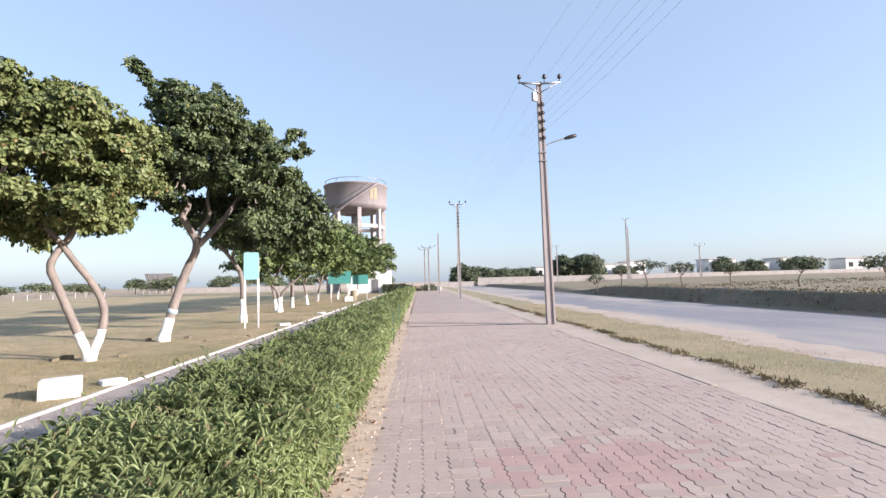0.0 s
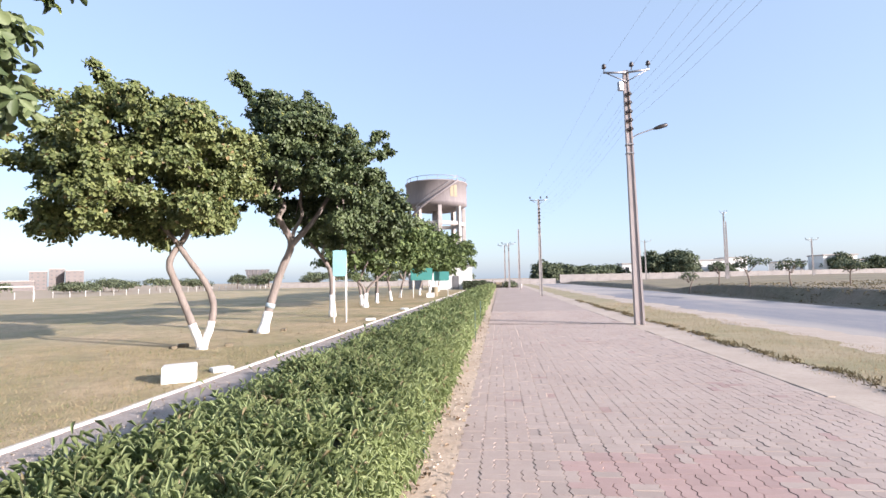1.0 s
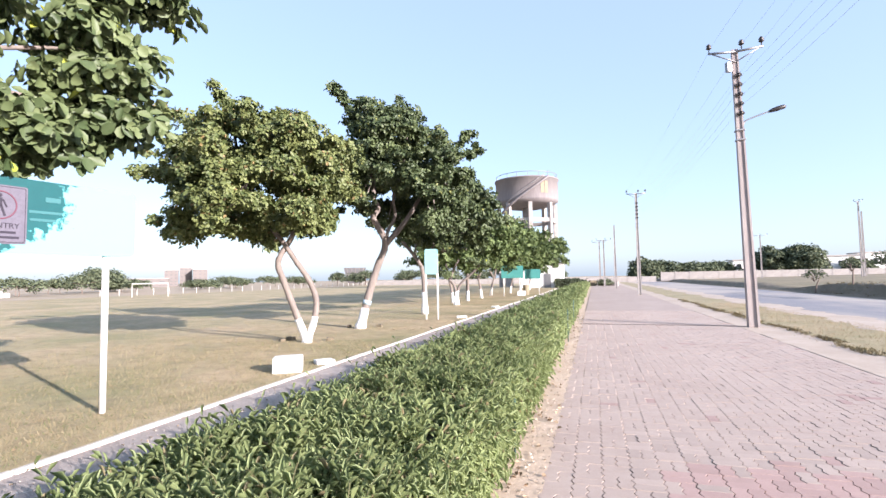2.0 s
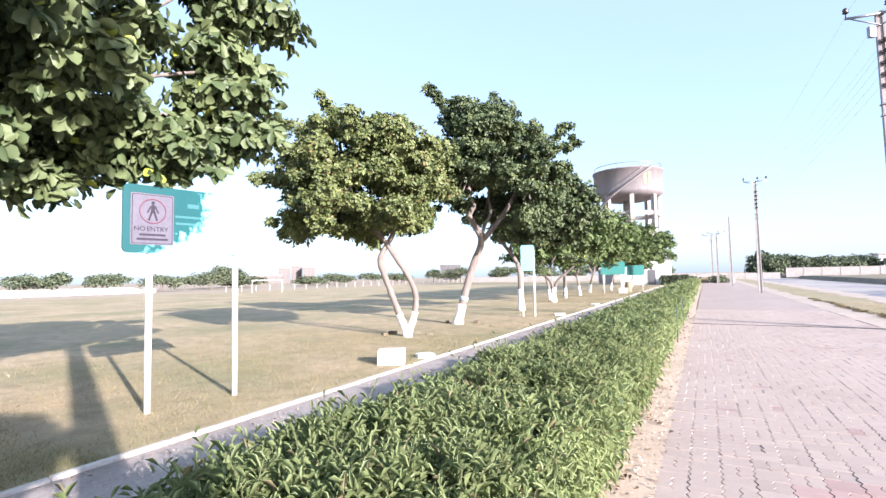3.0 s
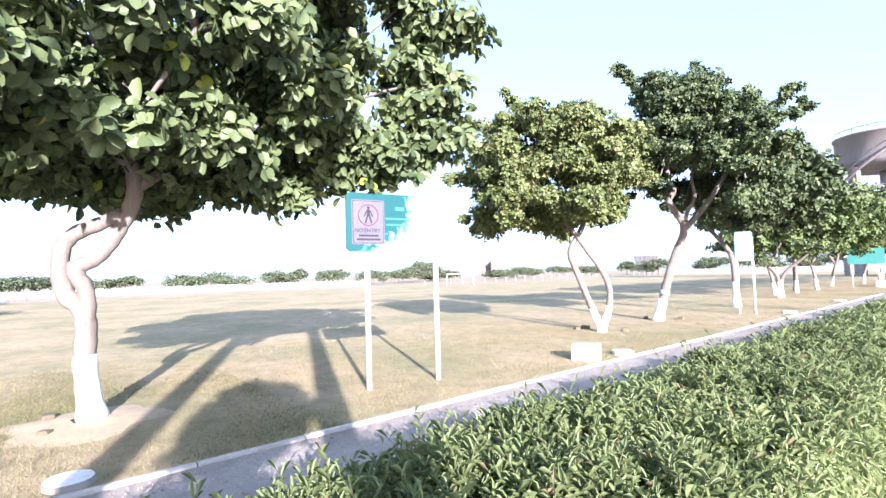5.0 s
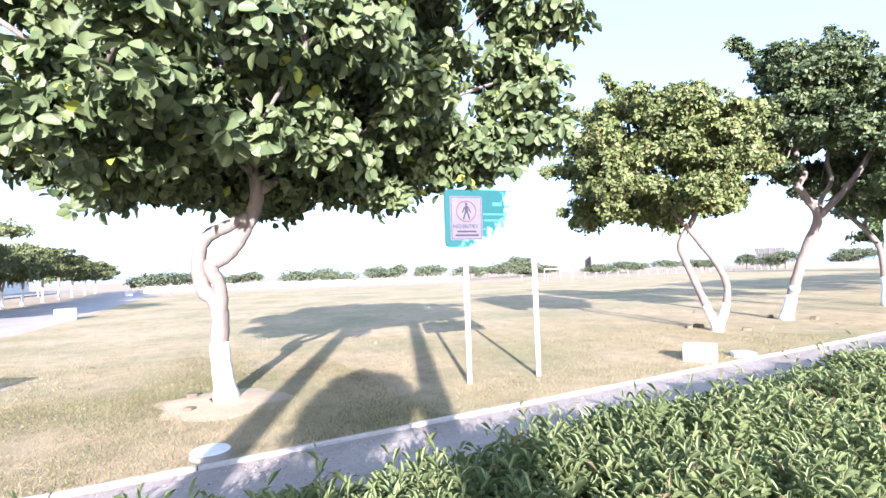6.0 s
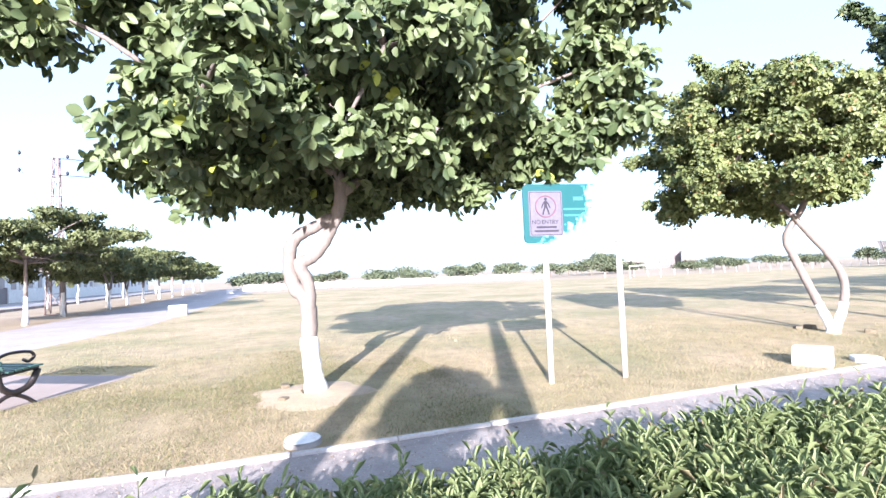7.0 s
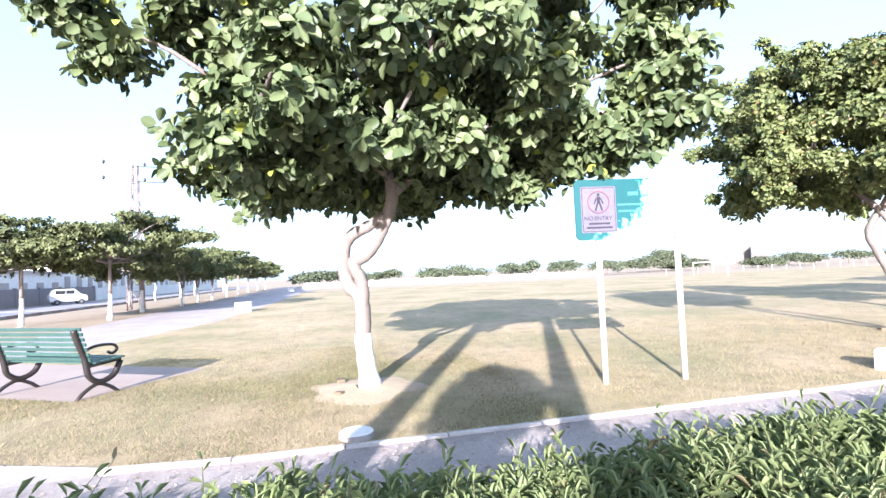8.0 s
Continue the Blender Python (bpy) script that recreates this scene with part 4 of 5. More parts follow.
def utility_pole(x, y, h, rz, label, arm=1.5, lamp=True, w0=0.30, w1=0.17, spools=5, box_on=True, lean=0.0):
    ob = root("utility_pole", x, y, 0, rz)
    ob.matrix_basis = pose(x, y, 0, 0, lean, rz)
    tagged(ob, label, "utility pole", "utility poles")
    bmq = bmesh.new()
    # concrete shaft with a sunken web on two faces
    for sx in (-1, 1):
        v = []
        for z, w in ((-0.1, w0), (h, w1)):
            a, b, d = sx * w * 0.28, sx * w * 0.5, w * 0.38
            v.append([bmq.verts.new(p) for p in ((a, -d, z), (b, -d, z), (b, d, z), (a, d, z))])
        for k in range(4):
            bmq.faces.new((v[0][k], v[0][(k + 1) % 4], v[1][(k + 1) % 4], v[1][k]))
        bmq.faces.new(v[1])
    v = []
    for z, w in ((-0.1, w0), (h, w1)):
        a, d = w * 0.285, w * 0.24
        v.append([bmq.verts.new(p) for p in ((-a, -d, z), (a, -d, z), (a, d, z), (-a, d, z))])
    for k in range(4):
        bmq.faces.new((v[0][k], v[0][(k + 1) % 4], v[1][(k + 1) % 4], v[1][k]))
    bmq.faces.new(v[1])
    bmesh.ops.recalc_face_normals(bmq, faces=bmq.faces)
    part("shaft", bmq, M_POLE if lamp else M_CONC, ob, "weathered concrete shaft")
    if arm:
        bma = bmesh.new()
        for sx in (-1, 1):
            tube([(0, -0.1, h - 0.1), (sx * arm * 0.5, -0.1, h - 0.05)], 0.035, 6, bma)
            tube([(0, -0.1, h - 0.42), (sx * arm * 0.42, -0.1, h - 0.09)], 0.018, 6, bma)
        ca = part("cross_arm", bma, M_STEEL, ob, "braced steel cross arm")
        for sx in (-0.48 * arm, 0.12 * arm if spools else 0.0, 0.48 * arm):
            insulator(sx, -0.1, h - 0.03, ca)
    for k in range(spools):
        z = h - 0.85 - 0.3 * k
        bms = bmesh.new()
        box(bms, (0.02, -0.12, z), (0.22, 0.05, 0.06), bevel=0.01)
        tube([(0.05, -0.13, z - 0.05), (0.05, -0.13, z), (0.05, -0.13, z + 0.05)], [0.06, 0.035, 0.06], 8, bms)
        part("spool_bracket", bms, M_IRON, ob, "dark spool insulator")
    if spools:
        for k in range(2):
            z = h - 2.55 - 0.3 * k
            part("band", solid((0, 0, z), (0.26, 0.22, 0.05), bevel=0.01), M_STEEL, ob)
    if box_on:
        part("meter_box", solid((-0.22, -0.14, h - 0.58), (0.16, 0.12, 0.30), 25, 0.02), M_STEEL, ob, "small grey equipment box")
    if lamp:
        la = part("lamp_arm", tube(curve_pts([(0.08, 0, h - 2.45), (0.18, 0, h - 2.27), (0.5, 0, h - 2.15), (0.85, 0, h - 2.05)], 4), 0.022, 8), M_STEEL, ob)
        bmq = bmesh.new()
        tube([(0.80, 0, h - 2.07), (0.90, 0, h - 2.04), (1.05, 0, h - 2.00), (1.22, 0, h - 1.96), (1.27, 0, h - 1.95)], [0.03, 0.06, 0.075, 0.065, 0.02], 10, bmq)
        part("lamp_head", bmq, M_IRON, la, "dark street lamp head")
    return ob


utility_pole(4.57, 16.94, 8.55, 0, "weathered concrete utility pole with lamp arm at paving edge", lean=-0.8)
utility_pole(3.58, 43.2, 8.4, 0, "concrete utility pole with spools at paving edge", lamp=False, box_on=False)
utility_pole(2.65, 65.4, 8.0, 0, "bare concrete pole at the far paving edge", arm=0, lamp=False, box_on=False, spools=0)
utility_pole(1.6, 80.0, 7.2, 0, "far twin-arm concrete pole by the boundary wall", arm=2.2, lamp=False, box_on=False, spools=2)
utility_pole(1.0, 84.0, 7.2, 0, "far twin-arm concrete pole by the boundary wall", arm=2.2, lamp=False, box_on=False, spools=2)
utility_pole(39.5, 91.0, 12.5, 0, "tall concrete pole standing in the dry field", arm=1.2, lamp=False, box_on=False, spools=3)
utility_pole(40.5, 92.5, 11.0, 0, "tall concrete pole standing in the dry field", arm=0, lamp=False, box_on=False, spools=0)
utility_pole(32.0, 112.0, 9.2, 0, "concrete pole beside the boundary wall", arm=2.6, lamp=False, box_on=False, spools=0)
utility_pole(56.0, 95.0, 7.6, 0, "concrete pole beside the boundary wall", arm=2.2, lamp=False, box_on=False, spools=0)


def shadow_pole_frame():
    """Two square poles joined by a cross arm, unseen behind the viewer; added to cast the long shadow bars on the lawn.
    """
    ob = root("shadow_pole_frame", 5.3, -3.19)
    tagged(ob, "unseen twin square concrete poles with cross arm, added for their shadows", "utility pole")
    for sy in (-1.02, 1.19):
        bmq = bmesh.new()
        v = [[bmq.verts.new((sx * w, sy + ty * w, z)) for sx, ty in ((-1, -1), (1, -1), (1, 1), (-1, 1))] for z, w in ((-0.1, 0.16), (9.4, 0.11))]
        for k in range(4):
            bmq.faces.new((v[0][k], v[0][(k + 1) % 4], v[1][(k + 1) % 4], v[1][k]))
        bmq.faces.new(v[1])
        part("pole", bmq, M_CONC, ob, "square concrete pole")
    part("cross_arm", solid((0, 0.08, 8.9), (0.1, 2.8, 0.1), 0, 0.01), M_STEEL, ob)
    return ob


shadow_pole_frame()
# unseen round-headed tree between the poles, added to cast the dome-shaped shadow
ball = [(5.3 + 0.41 * math.cos(a) * c, -3.02 + 0.41 * math.sin(a) * c, 3.92 + z) for z, c, n in ((-0.30, 0.7, 5), (0.0, 1.0, 7), (0.30, 0.75, 6)) for a in [2 * math.pi * k / n for k in range(n)]]
tree("shadow_tree", (5.3, -3.02), [([(5.3, -3.02, -0.05), (5.33, -3.0, 1.2), (5.28, -3.04, 2.4), (5.3, -3.02, 3.6)], 0.06, 0.04)], 0.8, [(5.3, -3.02, 3.5)],
     None, None, 0, 0.31, 0.10, M_LEAF_PARK, M_BARK, 91, "unseen young tree added for the shadow of its round head", clumps=ball, gap=1.2, flat=0.8)


def wire(a, b, sag, label):
    a, b = Vector(a), Vector(b)
    pts = [a.lerp(b, k / 16) - Vector((0, 0, 4 * sag * (k / 16) * (1 - k / 16))) for k in range(17)]
    ob = part("power_line", tube(pts, 0.0025, 4), M_STEEL)
    return tagged(ob, label, "cable", "overhead cables")


for dx, z in ((-0.72, 8.80), (0.18, 8.80), (0.72, 8.80)):
    wire((4.57 + dx, 16.84, z), (5.3 + dx * 0.3, -3.19 + dx * 1.6, 9.0), 0.25, "thin overhead power line strung between poles")
    wire((4.57 + dx, 16.84, z), (3.58 + dx, 43.1, 8.65), 0.4, "thin overhead power line strung between poles")
for k in range(4):
    wire((4.62, 16.81, 7.70 - 0.3 * k), (5.3, -2.0, 7.9 - 0.3 * k), 0.35, "thin overhead power line strung between poles")
    wire((4.62, 16.81, 7.70 - 0.3 * k), (3.63, 43.07, 7.55 - 0.3 * k), 0.5, "thin overhead power line strung between poles")
bm = tube([(-0.45, 17.3, 0.012), (0.8, 17.25, 0.008), (2.2, 17.2, 0.008), (3.4, 17.12, 0.008), (4.4, 17.0, 0.012)], 0.007, 6)
tagged(part("ground_cable", bm, M_IRON), "dark cable lying across the paving to the pole", "cable")

# ---- water tower and pump house ----


def water_tower(x, y):
    ob = root("water_tower", x, y)
    tagged(ob, "round grey concrete water tower on tall columns", "water tower")
    R0, zb, zt = 5.30, 14.3, 18.1
    bmt = bmesh.new()
    tube([(0, 0, zb - 0.9), (0, 0, zb - 0.5), (0, 0, zb), (0, 0, zb + 0.3), (0, 0, zt - 0.25), (0, 0, zt - 0.2), (0, 0, zt)], [R0 * 0.55, R0 * 0.85, R0, R0, R0, R0 * 1.03, R0 * 1.03], 48, bmt)
    part("tank", bmt, M_TANK, ob, "grey concrete drum tank")
    part("roof", tube([(0, 0, zt), (0, 0, zt + 0.25), (0, 0, zt + 0.5)], [R0 * 0.98, R0 * 0.6, 0.4], 36), M_TANK, ob)
    rail = part("railing", tube([(R0 * 0.97 * math.cos(a), R0 * 0.97 * math.sin(a), zt + 0.75) for a in [2 * math.pi * k / 36 for k in range(37)]], 0.05, 6, caps=False), M_STEEL, ob)
    for k in range(18):
        a = 2 * math.pi * k / 18
        part("rail_post", tube([(R0 * 0.97 * math.cos(a), R0 * 0.97 * math.sin(a), zt - 0.1), (R0 * 0.97 * math.cos(a), R0 * 0.97 * math.sin(a), zt + 0.75)], 0.04, 6), M_STEEL, rail)
    cols = [(4.75 * math.cos(a), 4.75 * math.sin(a)) for a in [2 * math.pi * (k + 0.3) / 8 for k in range(8)]]
    for cx, cy in cols:
        part("column", solid((cx, cy, 6.9), (0.62, 0.62, 14.0), math.degrees(math.atan2(cy, cx)), 0.05), M_CONC, ob, "square concrete column")
    part("centre_shaft", tube([(0, 0, -0.1), (0, 0, 13.5)], 0.8, 20), M_CONC, ob)
    for z in (4.2, 7.6, 11.0):
        for k in range(8):
            a, b = Vector(cols[k]), Vector(cols[(k + 1) % 8])
            mid, d = (a + b) / 2, b - a
            part("ring_beam", solid((mid.x, mid.y, z), (d.length - 0.5, 0.42, 0.62), math.degrees(math.atan2(d.y, d.x)), 0.03), M_CONC, ob)
    # stair that winds up round the drum
    pts = []
    for k in range(28):
        a = radians(-128 + k * 3.1)
        pts.append((R0 * 1.09 * math.cos(a), R0 * 1.09 * math.sin(a), 12.2 + k * 0.215))
    st = part("stair", tube(pts, 0.19, 6), M_TANK, ob, "winding concrete stair")
    part("stair_rail", tube([(x_, y_, z_ + 0.9) for x_, y_, z_ in pts], 0.05, 6), M_STEEL, st)
    for a in (-54, -46):
        bb = part("painted_mark", solid((R0 * 1.0 * math.cos(radians(a)), R0 * 1.0 * math.sin(radians(a)), 16.3), (0.06, 0.62, 2.0), a), M_YELLOW, ob, "faded yellow painted mark")
    return ob


water_tower(-10.6, 84.5)
# pump house at the end of the hedge
ob = root("pump_house", -7.7, 78)
tagged(ob, "low white pump house under the water tower", "building")
part("wall", solid((0, 0, 1.7), (6.5, 5.0, 3.6), 0, 0.03), M_WHITE, ob)
part("roof", solid((0, 0, 3.62), (7.0, 5.5, 0.24), 0, 0.03), M_CONC, ob)
part("door", solid((1.0, -2.52, 1.05), (1.0, 0.08, 2.1)), M_STEEL, ob)
part("window", solid((-1.2, -2.52, 1.9), (1.1, 0.08, 1.0)), M_GLASS, ob)


def shrub(name, x, y, r, h, mat, label, seed, n=None, leaf=0.16):
    o = root(name, x, y)
    tagged(o, label, "shrub")
    rr = random.Random(seed)
    cs = [(rr.uniform(-r, r) * 0.7, rr.uniform(-r, r) * 0.7, h * rr.uniform(0.3, 0.75)) for _ in range(n or 8)]
    bmb = bmesh.new()
    for c in cs:
        tube(curve_pts([(c[0] * 0.1, c[1] * 0.1, -0.05), (c[0] * 0.5, c[1] * 0.4, c[2] * 0.6), c], 2), [0.04, 0.035, 0.03, 0.02, 0.01], 5, bmb)
    part("stems", bmb, M_BARK_DARK, o)
    P, N = clump_points(cs, [r * 0.5] * len(cs), 420 / (1 + r), flat=0.8)
    P[:, 2] = np.clip(P[:, 2], 0.05, None)
    lo = leaves("foliage", P, N, leaf, leaf * 0.6, mat, o)
    lo["kind"] = "stuff"
    return o


for k, (x, y, r, h) in enumerate([(-3.6, 73.5, 1.5, 1.15), (-2.4, 75.0, 1.4, 1.1), (-4.4, 74.5, 1.3, 1.1), (1.6, 82.0, 1.2, 1.2)]):
    shrub("bush", x, y, r, h, M_LEAF_FAR, "dark clipped bush at the end of the hedge", 300 + k, leaf=0.3)

# bin, stakes by the hedge
bm = tube([(0, 0, 0), (0, 0, 0.05), (0, 0, 0.85), (0, 0, 0.9)], [0.24, 0.26, 0.30, 0.31], 16)
o = part("litter_bin", bm, M_YELLOW)
o.location = (-5.9, 45.0, 0)
tagged(o, "small faded yellow litter bin on the lawn", "bin")
for k, (x, y, h) in enumerate([(-0.62, 12.6, 0.8), (-0.64, 16.6, 0.85), (-0.70, 4.6, 0.5)]):
    o = part("hedge_stake", tube([(0, 0, -0.05), (0.01, 0, h)], 0.012, 6), M_SLAT)
    o.location = (x, y, 0)
    tagged(o, "thin green-painted stake standing at the hedge", "stake", "hedge stakes")

# ---- distance: walls, tree lines, buildings ----


def boundary_wall(name, a, b, h, t, z, mat, label, bay=3.0):
    a, b = Vector((*a, 0)), Vector((*b, 0))
    d = b - a
    o = root(name, a.x, a.y, z, math.degrees(math.atan2(d.y, d.x)))
    tagged(o, label, "wall", kind="structure")
    n = max(2, int(d.length / bay))
    L = d.length / n
    me = {}
    for nm, bmw in (("wall_panel", solid((L / 2, 0, h / 2 - 0.1), (L - 0.24, t, h + 0.2))), ("wall_post", solid((0, 0, h / 2 - 0.05), (0.24, t + 0.08, h + 0.3)))):
        me[nm] = bpy.data.meshes.new(nm)
        bmw.to_mesh(me[nm])
        bmw.free()
        me[nm].materials.append(mat)
    for k in range(n):
        for nm in me:
            p = new(nm, me[nm])
            p.parent = o
            p.location = (k * L, 0, 0)
    return o


boundary_wall("wall_north", (-60, 128), (14, 124), 1.3, 0.18, 0.0, M_WALL, "pale panelled boundary wall beyond the water tower")
boundary_wall("wall_field", (15, 124), (138, 118), 1.8, 0.18, 0.4, M_WALL, "pale panelled boundary wall beyond the field")


def far_tree(x, y, h, r, seed, name="far_tree", label="distant spreading acacia-like tree with dark crown", mat=None, n=16, z=0.0, leaf=0.42, mid=0.72, tall=0.26, per=48):
    rr = random.Random(seed)
    o = root(name, x, y, z)
    tagged(o, label, "tree", "distant trees")
    bmt = tube(curve_pts([(0, 0, -0.3), (rr.uniform(-.2, .2), 0, h * 0.3), (rr.uniform(-.4, .4), 0, h * 0.62)], 3), [h * 0.03 * q for q in (1.0, 0.94, 0.88, 0.82, 0.75, 0.65, 0.5)], 6)
    cs = crown_centres(n, (0, 0, h * mid), (r, r, h * tall), seed, low=-0.6, cone=0.2)
    part("trunk", limbs(bmt, [(0, 0, h * 0.5)], cs, h * 0.012, seed, 0.5), M_BARK_DARK, o)
    P, N = clump_points(cs, [r * rr.uniform(0.28, 0.45) for _ in cs], per / max(0.6, (r * 0.36) ** 2), flat=0.6)
    lo = leaves("crown", P, N, leaf, leaf * 0.7, mat or M_LEAF_FAR, o)
    lo["kind"] = "stuff"
    return o


rr = random.Random(77)
# tree line west of the lawn
for k in range(44):
    y = -4 + k * 3.9 + rr.uniform(-1.5, 1.5)
    far_tree(-86 - rr.uniform(0, 26), y, rr.uniform(2.0, 3.3) * (0.7 if 72 < y < 112 else 1), rr.uniform(2.0, 3.8), 400 + k)
far_tree(-102, 80, 4.9, 4.4, 399, "far_tree", "large grey-green round-crowned tree beyond the lawn", None, 34, 0.0, 0.5, 0.55, 0.42, 90)
# tree line north of the lawn
for k in range(26):
    far_tree(-78 + k * 2.7 + rr.uniform(-1, 1), 135 + rr.uniform(0, 30), rr.uniform(2.5, 5.0), rr.uniform(2.0, 4.0), 460 + k)
# young trees on the bank
for k, (x, y, h, r) in enumerate([(16.2, 44.5, 1.85, 0.8), (17.6, 42.0, 2.0, 0.65), (17.3, 36.5, 2.2, 1.0), (18.5, 33.6, 1.8, 0.85), (22.5, 34.5, 1.7, 1.1), (21.5, 26.7, 1.75, 1.0), (21.5, 21.7, 1.7, 0.9)]):
    far_tree(x, y, h, r, 500 + k, "young_tree", "small young tree on the earth bank", M_LEAF_FAR, 12, float(np.interp(x, (15.7, 16.9, 17.25, 18.6), (-0.05, -0.02, 0.58, 0.68))), 0.15, 0.80, 0.16, 170)
# large dark trees and others behind the wall
for k, (x, y, h, r) in enumerate([(42, 139, 8.2, 4.2), (48, 138, 8.5, 4.6), (12, 132, 5.6, 3.6), (24, 140, 4.6, 5), (30, 142, 4.2, 5), (17, 138, 5.0, 4.5), (95, 150, 7, 4), (64, 150, 5, 3), (120, 150, 6, 5), (105, 150, 6, 4)] ):
    far_tree(x, y, h, r, 540 + k, "dark_field_tree", "large dark round-crowned tree behind the boundary wall", M_LEAF_FAR, 40, 0.0, 0.6, 0.5, 0.46, 130)


def house(x, y, w, d, h, rz, label, mat=None, rows=1, cols=3, z=0.0, pane=None):
    o = root("house", x, y, z, rz)
    tagged(o, label, "house", "distant houses")
    part("wall", solid((0, 0, h / 2 - 1.0), (w, d, h + 2.0)), mat or M_WHITE, o)
    part("roof", solid((0, 0, h + 0.15), (w + 0.5, d + 0.5, 0.3)), M_WALL, o)
    for i in range(rows):
        for k in range(cols):
            wn_ = part("window", solid((-w / 2 + (k + 0.5) * w / cols, -d / 2 - 0.02, h * (i + 0.55) / rows), (w / cols * 0.4, 0.12, h / rows * 0.35)), pane or M_GLASS, o)
    return o


for k in range(14):
    house(40 + k * 11 + rr.uniform(-3, 3), 165 - k * 2.0 + rr.uniform(-6, 6), rr.uniform(6, 11), 7, rr.uniform(3.2, 5.0), rr.uniform(-8, 8), "small pale flat-roofed house in the distance", None, 1, 3, 1.5)
# towers far west-north-west
for k, (a, r, w, h) in enumerate([(46.1, 330, 7, 9.2), (44.8, 335, 6.5, 10.6), (43.5, 325, 7.5, 9.4)]):
    house(-r * math.sin(radians(a)), r * math.cos(radians(a)), w, 12, h, 45, "pale brown apartment tower on the horizon", M_BRICK, 5, 3, pane=M_PANE_FAR)
house(-231, 197, 34, 10, 4.2, 45, "long pale building on the horizon", M_BRICK, 1, 6, pane=M_PANE_FAR)
# building with walls that lean outwards, north-west
o = root("leaning_hall", -119.5, 231.5, 0, 27.3)
tagged(o, "grey hall on the horizon with walls leaning outwards", "building", "distant houses")
bm = bmesh.new()
low, high = ([bm.verts.new((x * w, y * 5, z)) for x, y in ((-1, -1), (1, -1), (1, 1), (-1, 1))] for w, z in ((3.4, -0.5), (5.6, 8.0)))
for k in range(4):
    bm.faces.new((low[k], low[(k + 1) % 4], high[(k + 1) % 4], high[k]))
bm.faces.new(high)
part("wall", bm, M_PANE_FAR, o)
for k in range(5):
    part("rib", tube([(-2.6 + 1.3 * k, -5.06, -0.3), (-4.4 + 2.2 * k, -5.06, 8.1)], 0.16, 6), M_BRICK, o)
# broken masonry and low white walls strewn along the far side of the lawn
bm = bmesh.new()
for k in range(460):
    y = rr.uniform(-3, 50)
    w, h = rr.uniform(0.4, 2.2), rr.uniform(0.25, 0.95)
    box(bm, (-81 - rr.uniform(0, 7), y, h / 2 - 0.03), (rr.uniform(0.4, 1.0), w, h), rr.uniform(-25, 25))
tagged(part("rubble", bm, M_WHITE), "white broken masonry strewn beyond the lawn", "rubble", kind="stuff")
# buildings and street to the south-west
for k in range(9):
    house(-30 - k * 13.5, -33 + rr.uniform(-1, 1), 11.5, 8, rr.uniform(2.8, 4.6), 180, "pale plastered roadside house behind the street trees", M_WHITE, 1, 4, pane=M_WALL)

boundary_wall("wall_street", (-120, -28.3), (-70.4, -28.3), 1.5, 0.2, 0.0, M_WHITE, "white boundary wall along the street behind the trees", 3.5)
boundary_wall("wall_yard", (-70, -28.3), (-50, -28.3), 1.7, 0.2, 0.0, M_TANK, "weathered grey-brown yard wall along the street", 3.5)
boundary_wall("wall_gate", (-49.6, -28.3), (-8, -28.3), 1.5, 0.2, 0.0, M_WHITE, "white boundary wall along the street behind the trees", 3.5)
# parked van
ob = root("parked_van", -56.7, -25.2, 0, 125)
tagged(ob, "small white van parked along the street", "van")
ob.scale = (0.87, 0.87, 0.87)
bm = bmesh.new()
prof = [(-1.75, 0.35), (-1.78, 0.9), (-1.7, 1.15), (-1.35, 1.75), (0.55, 1.78), (1.15, 1.15), (1.75, 1.0), (1.82, 0.55), (1.78, 0.35)]
va = [bm.verts.new((x, -0.72, z)) for x, z in prof]
vb = [bm.verts.new((x, 0.72, z)) for x, z in prof]
bm.faces.new(va)
bm.faces.new(vb[::-1])
for k in range(len(prof)):
    j = (k + 1) % len(prof)
    bm.faces.new((va[j], va[k], vb[k], vb[j]))
bmesh.ops.recalc_face_normals(bm, faces=bm.faces)
bmesh.ops.bevel(bm, geom=bm.edges[:], offset=0.07, segments=2, affect="EDGES")
part("body", bm, M_CAR, ob, "white painted body")
for sy in (-0.73, 0.73):
    for x0, x1 in ((-1.25, -0.35), (-0.28, 0.5)):
        part("side_window", solid(((x0 + x1) / 2, sy, 1.42), (x1 - x0, 0.03, 0.42), 0, 0.01), M_GLASS, ob)
    for x in (-1.1, 1.15):
        w = part("wheel", tube([(x, sy - 0.09, 0.29), (x, sy + 0.09, 0.29)], 0.29, 18), M_BLACK, ob, "black tyre")
        part("rim", tube([(x, sy - 0.1, 0.29), (x, sy + 0.1, 0.29)], 0.16, 12), M_STEEL, w)
part("windscreen", box(bmesh.new(), (0, 0, 0), (1, 1, 1), m=Matrix.Translation((0.87, 0, 1.46)) @ pose(0, 0, 0, 0, 46, 0) @ Matrix.Diagonal((0.66, 1.2, 0.04, 1))), M_GLASS, ob)

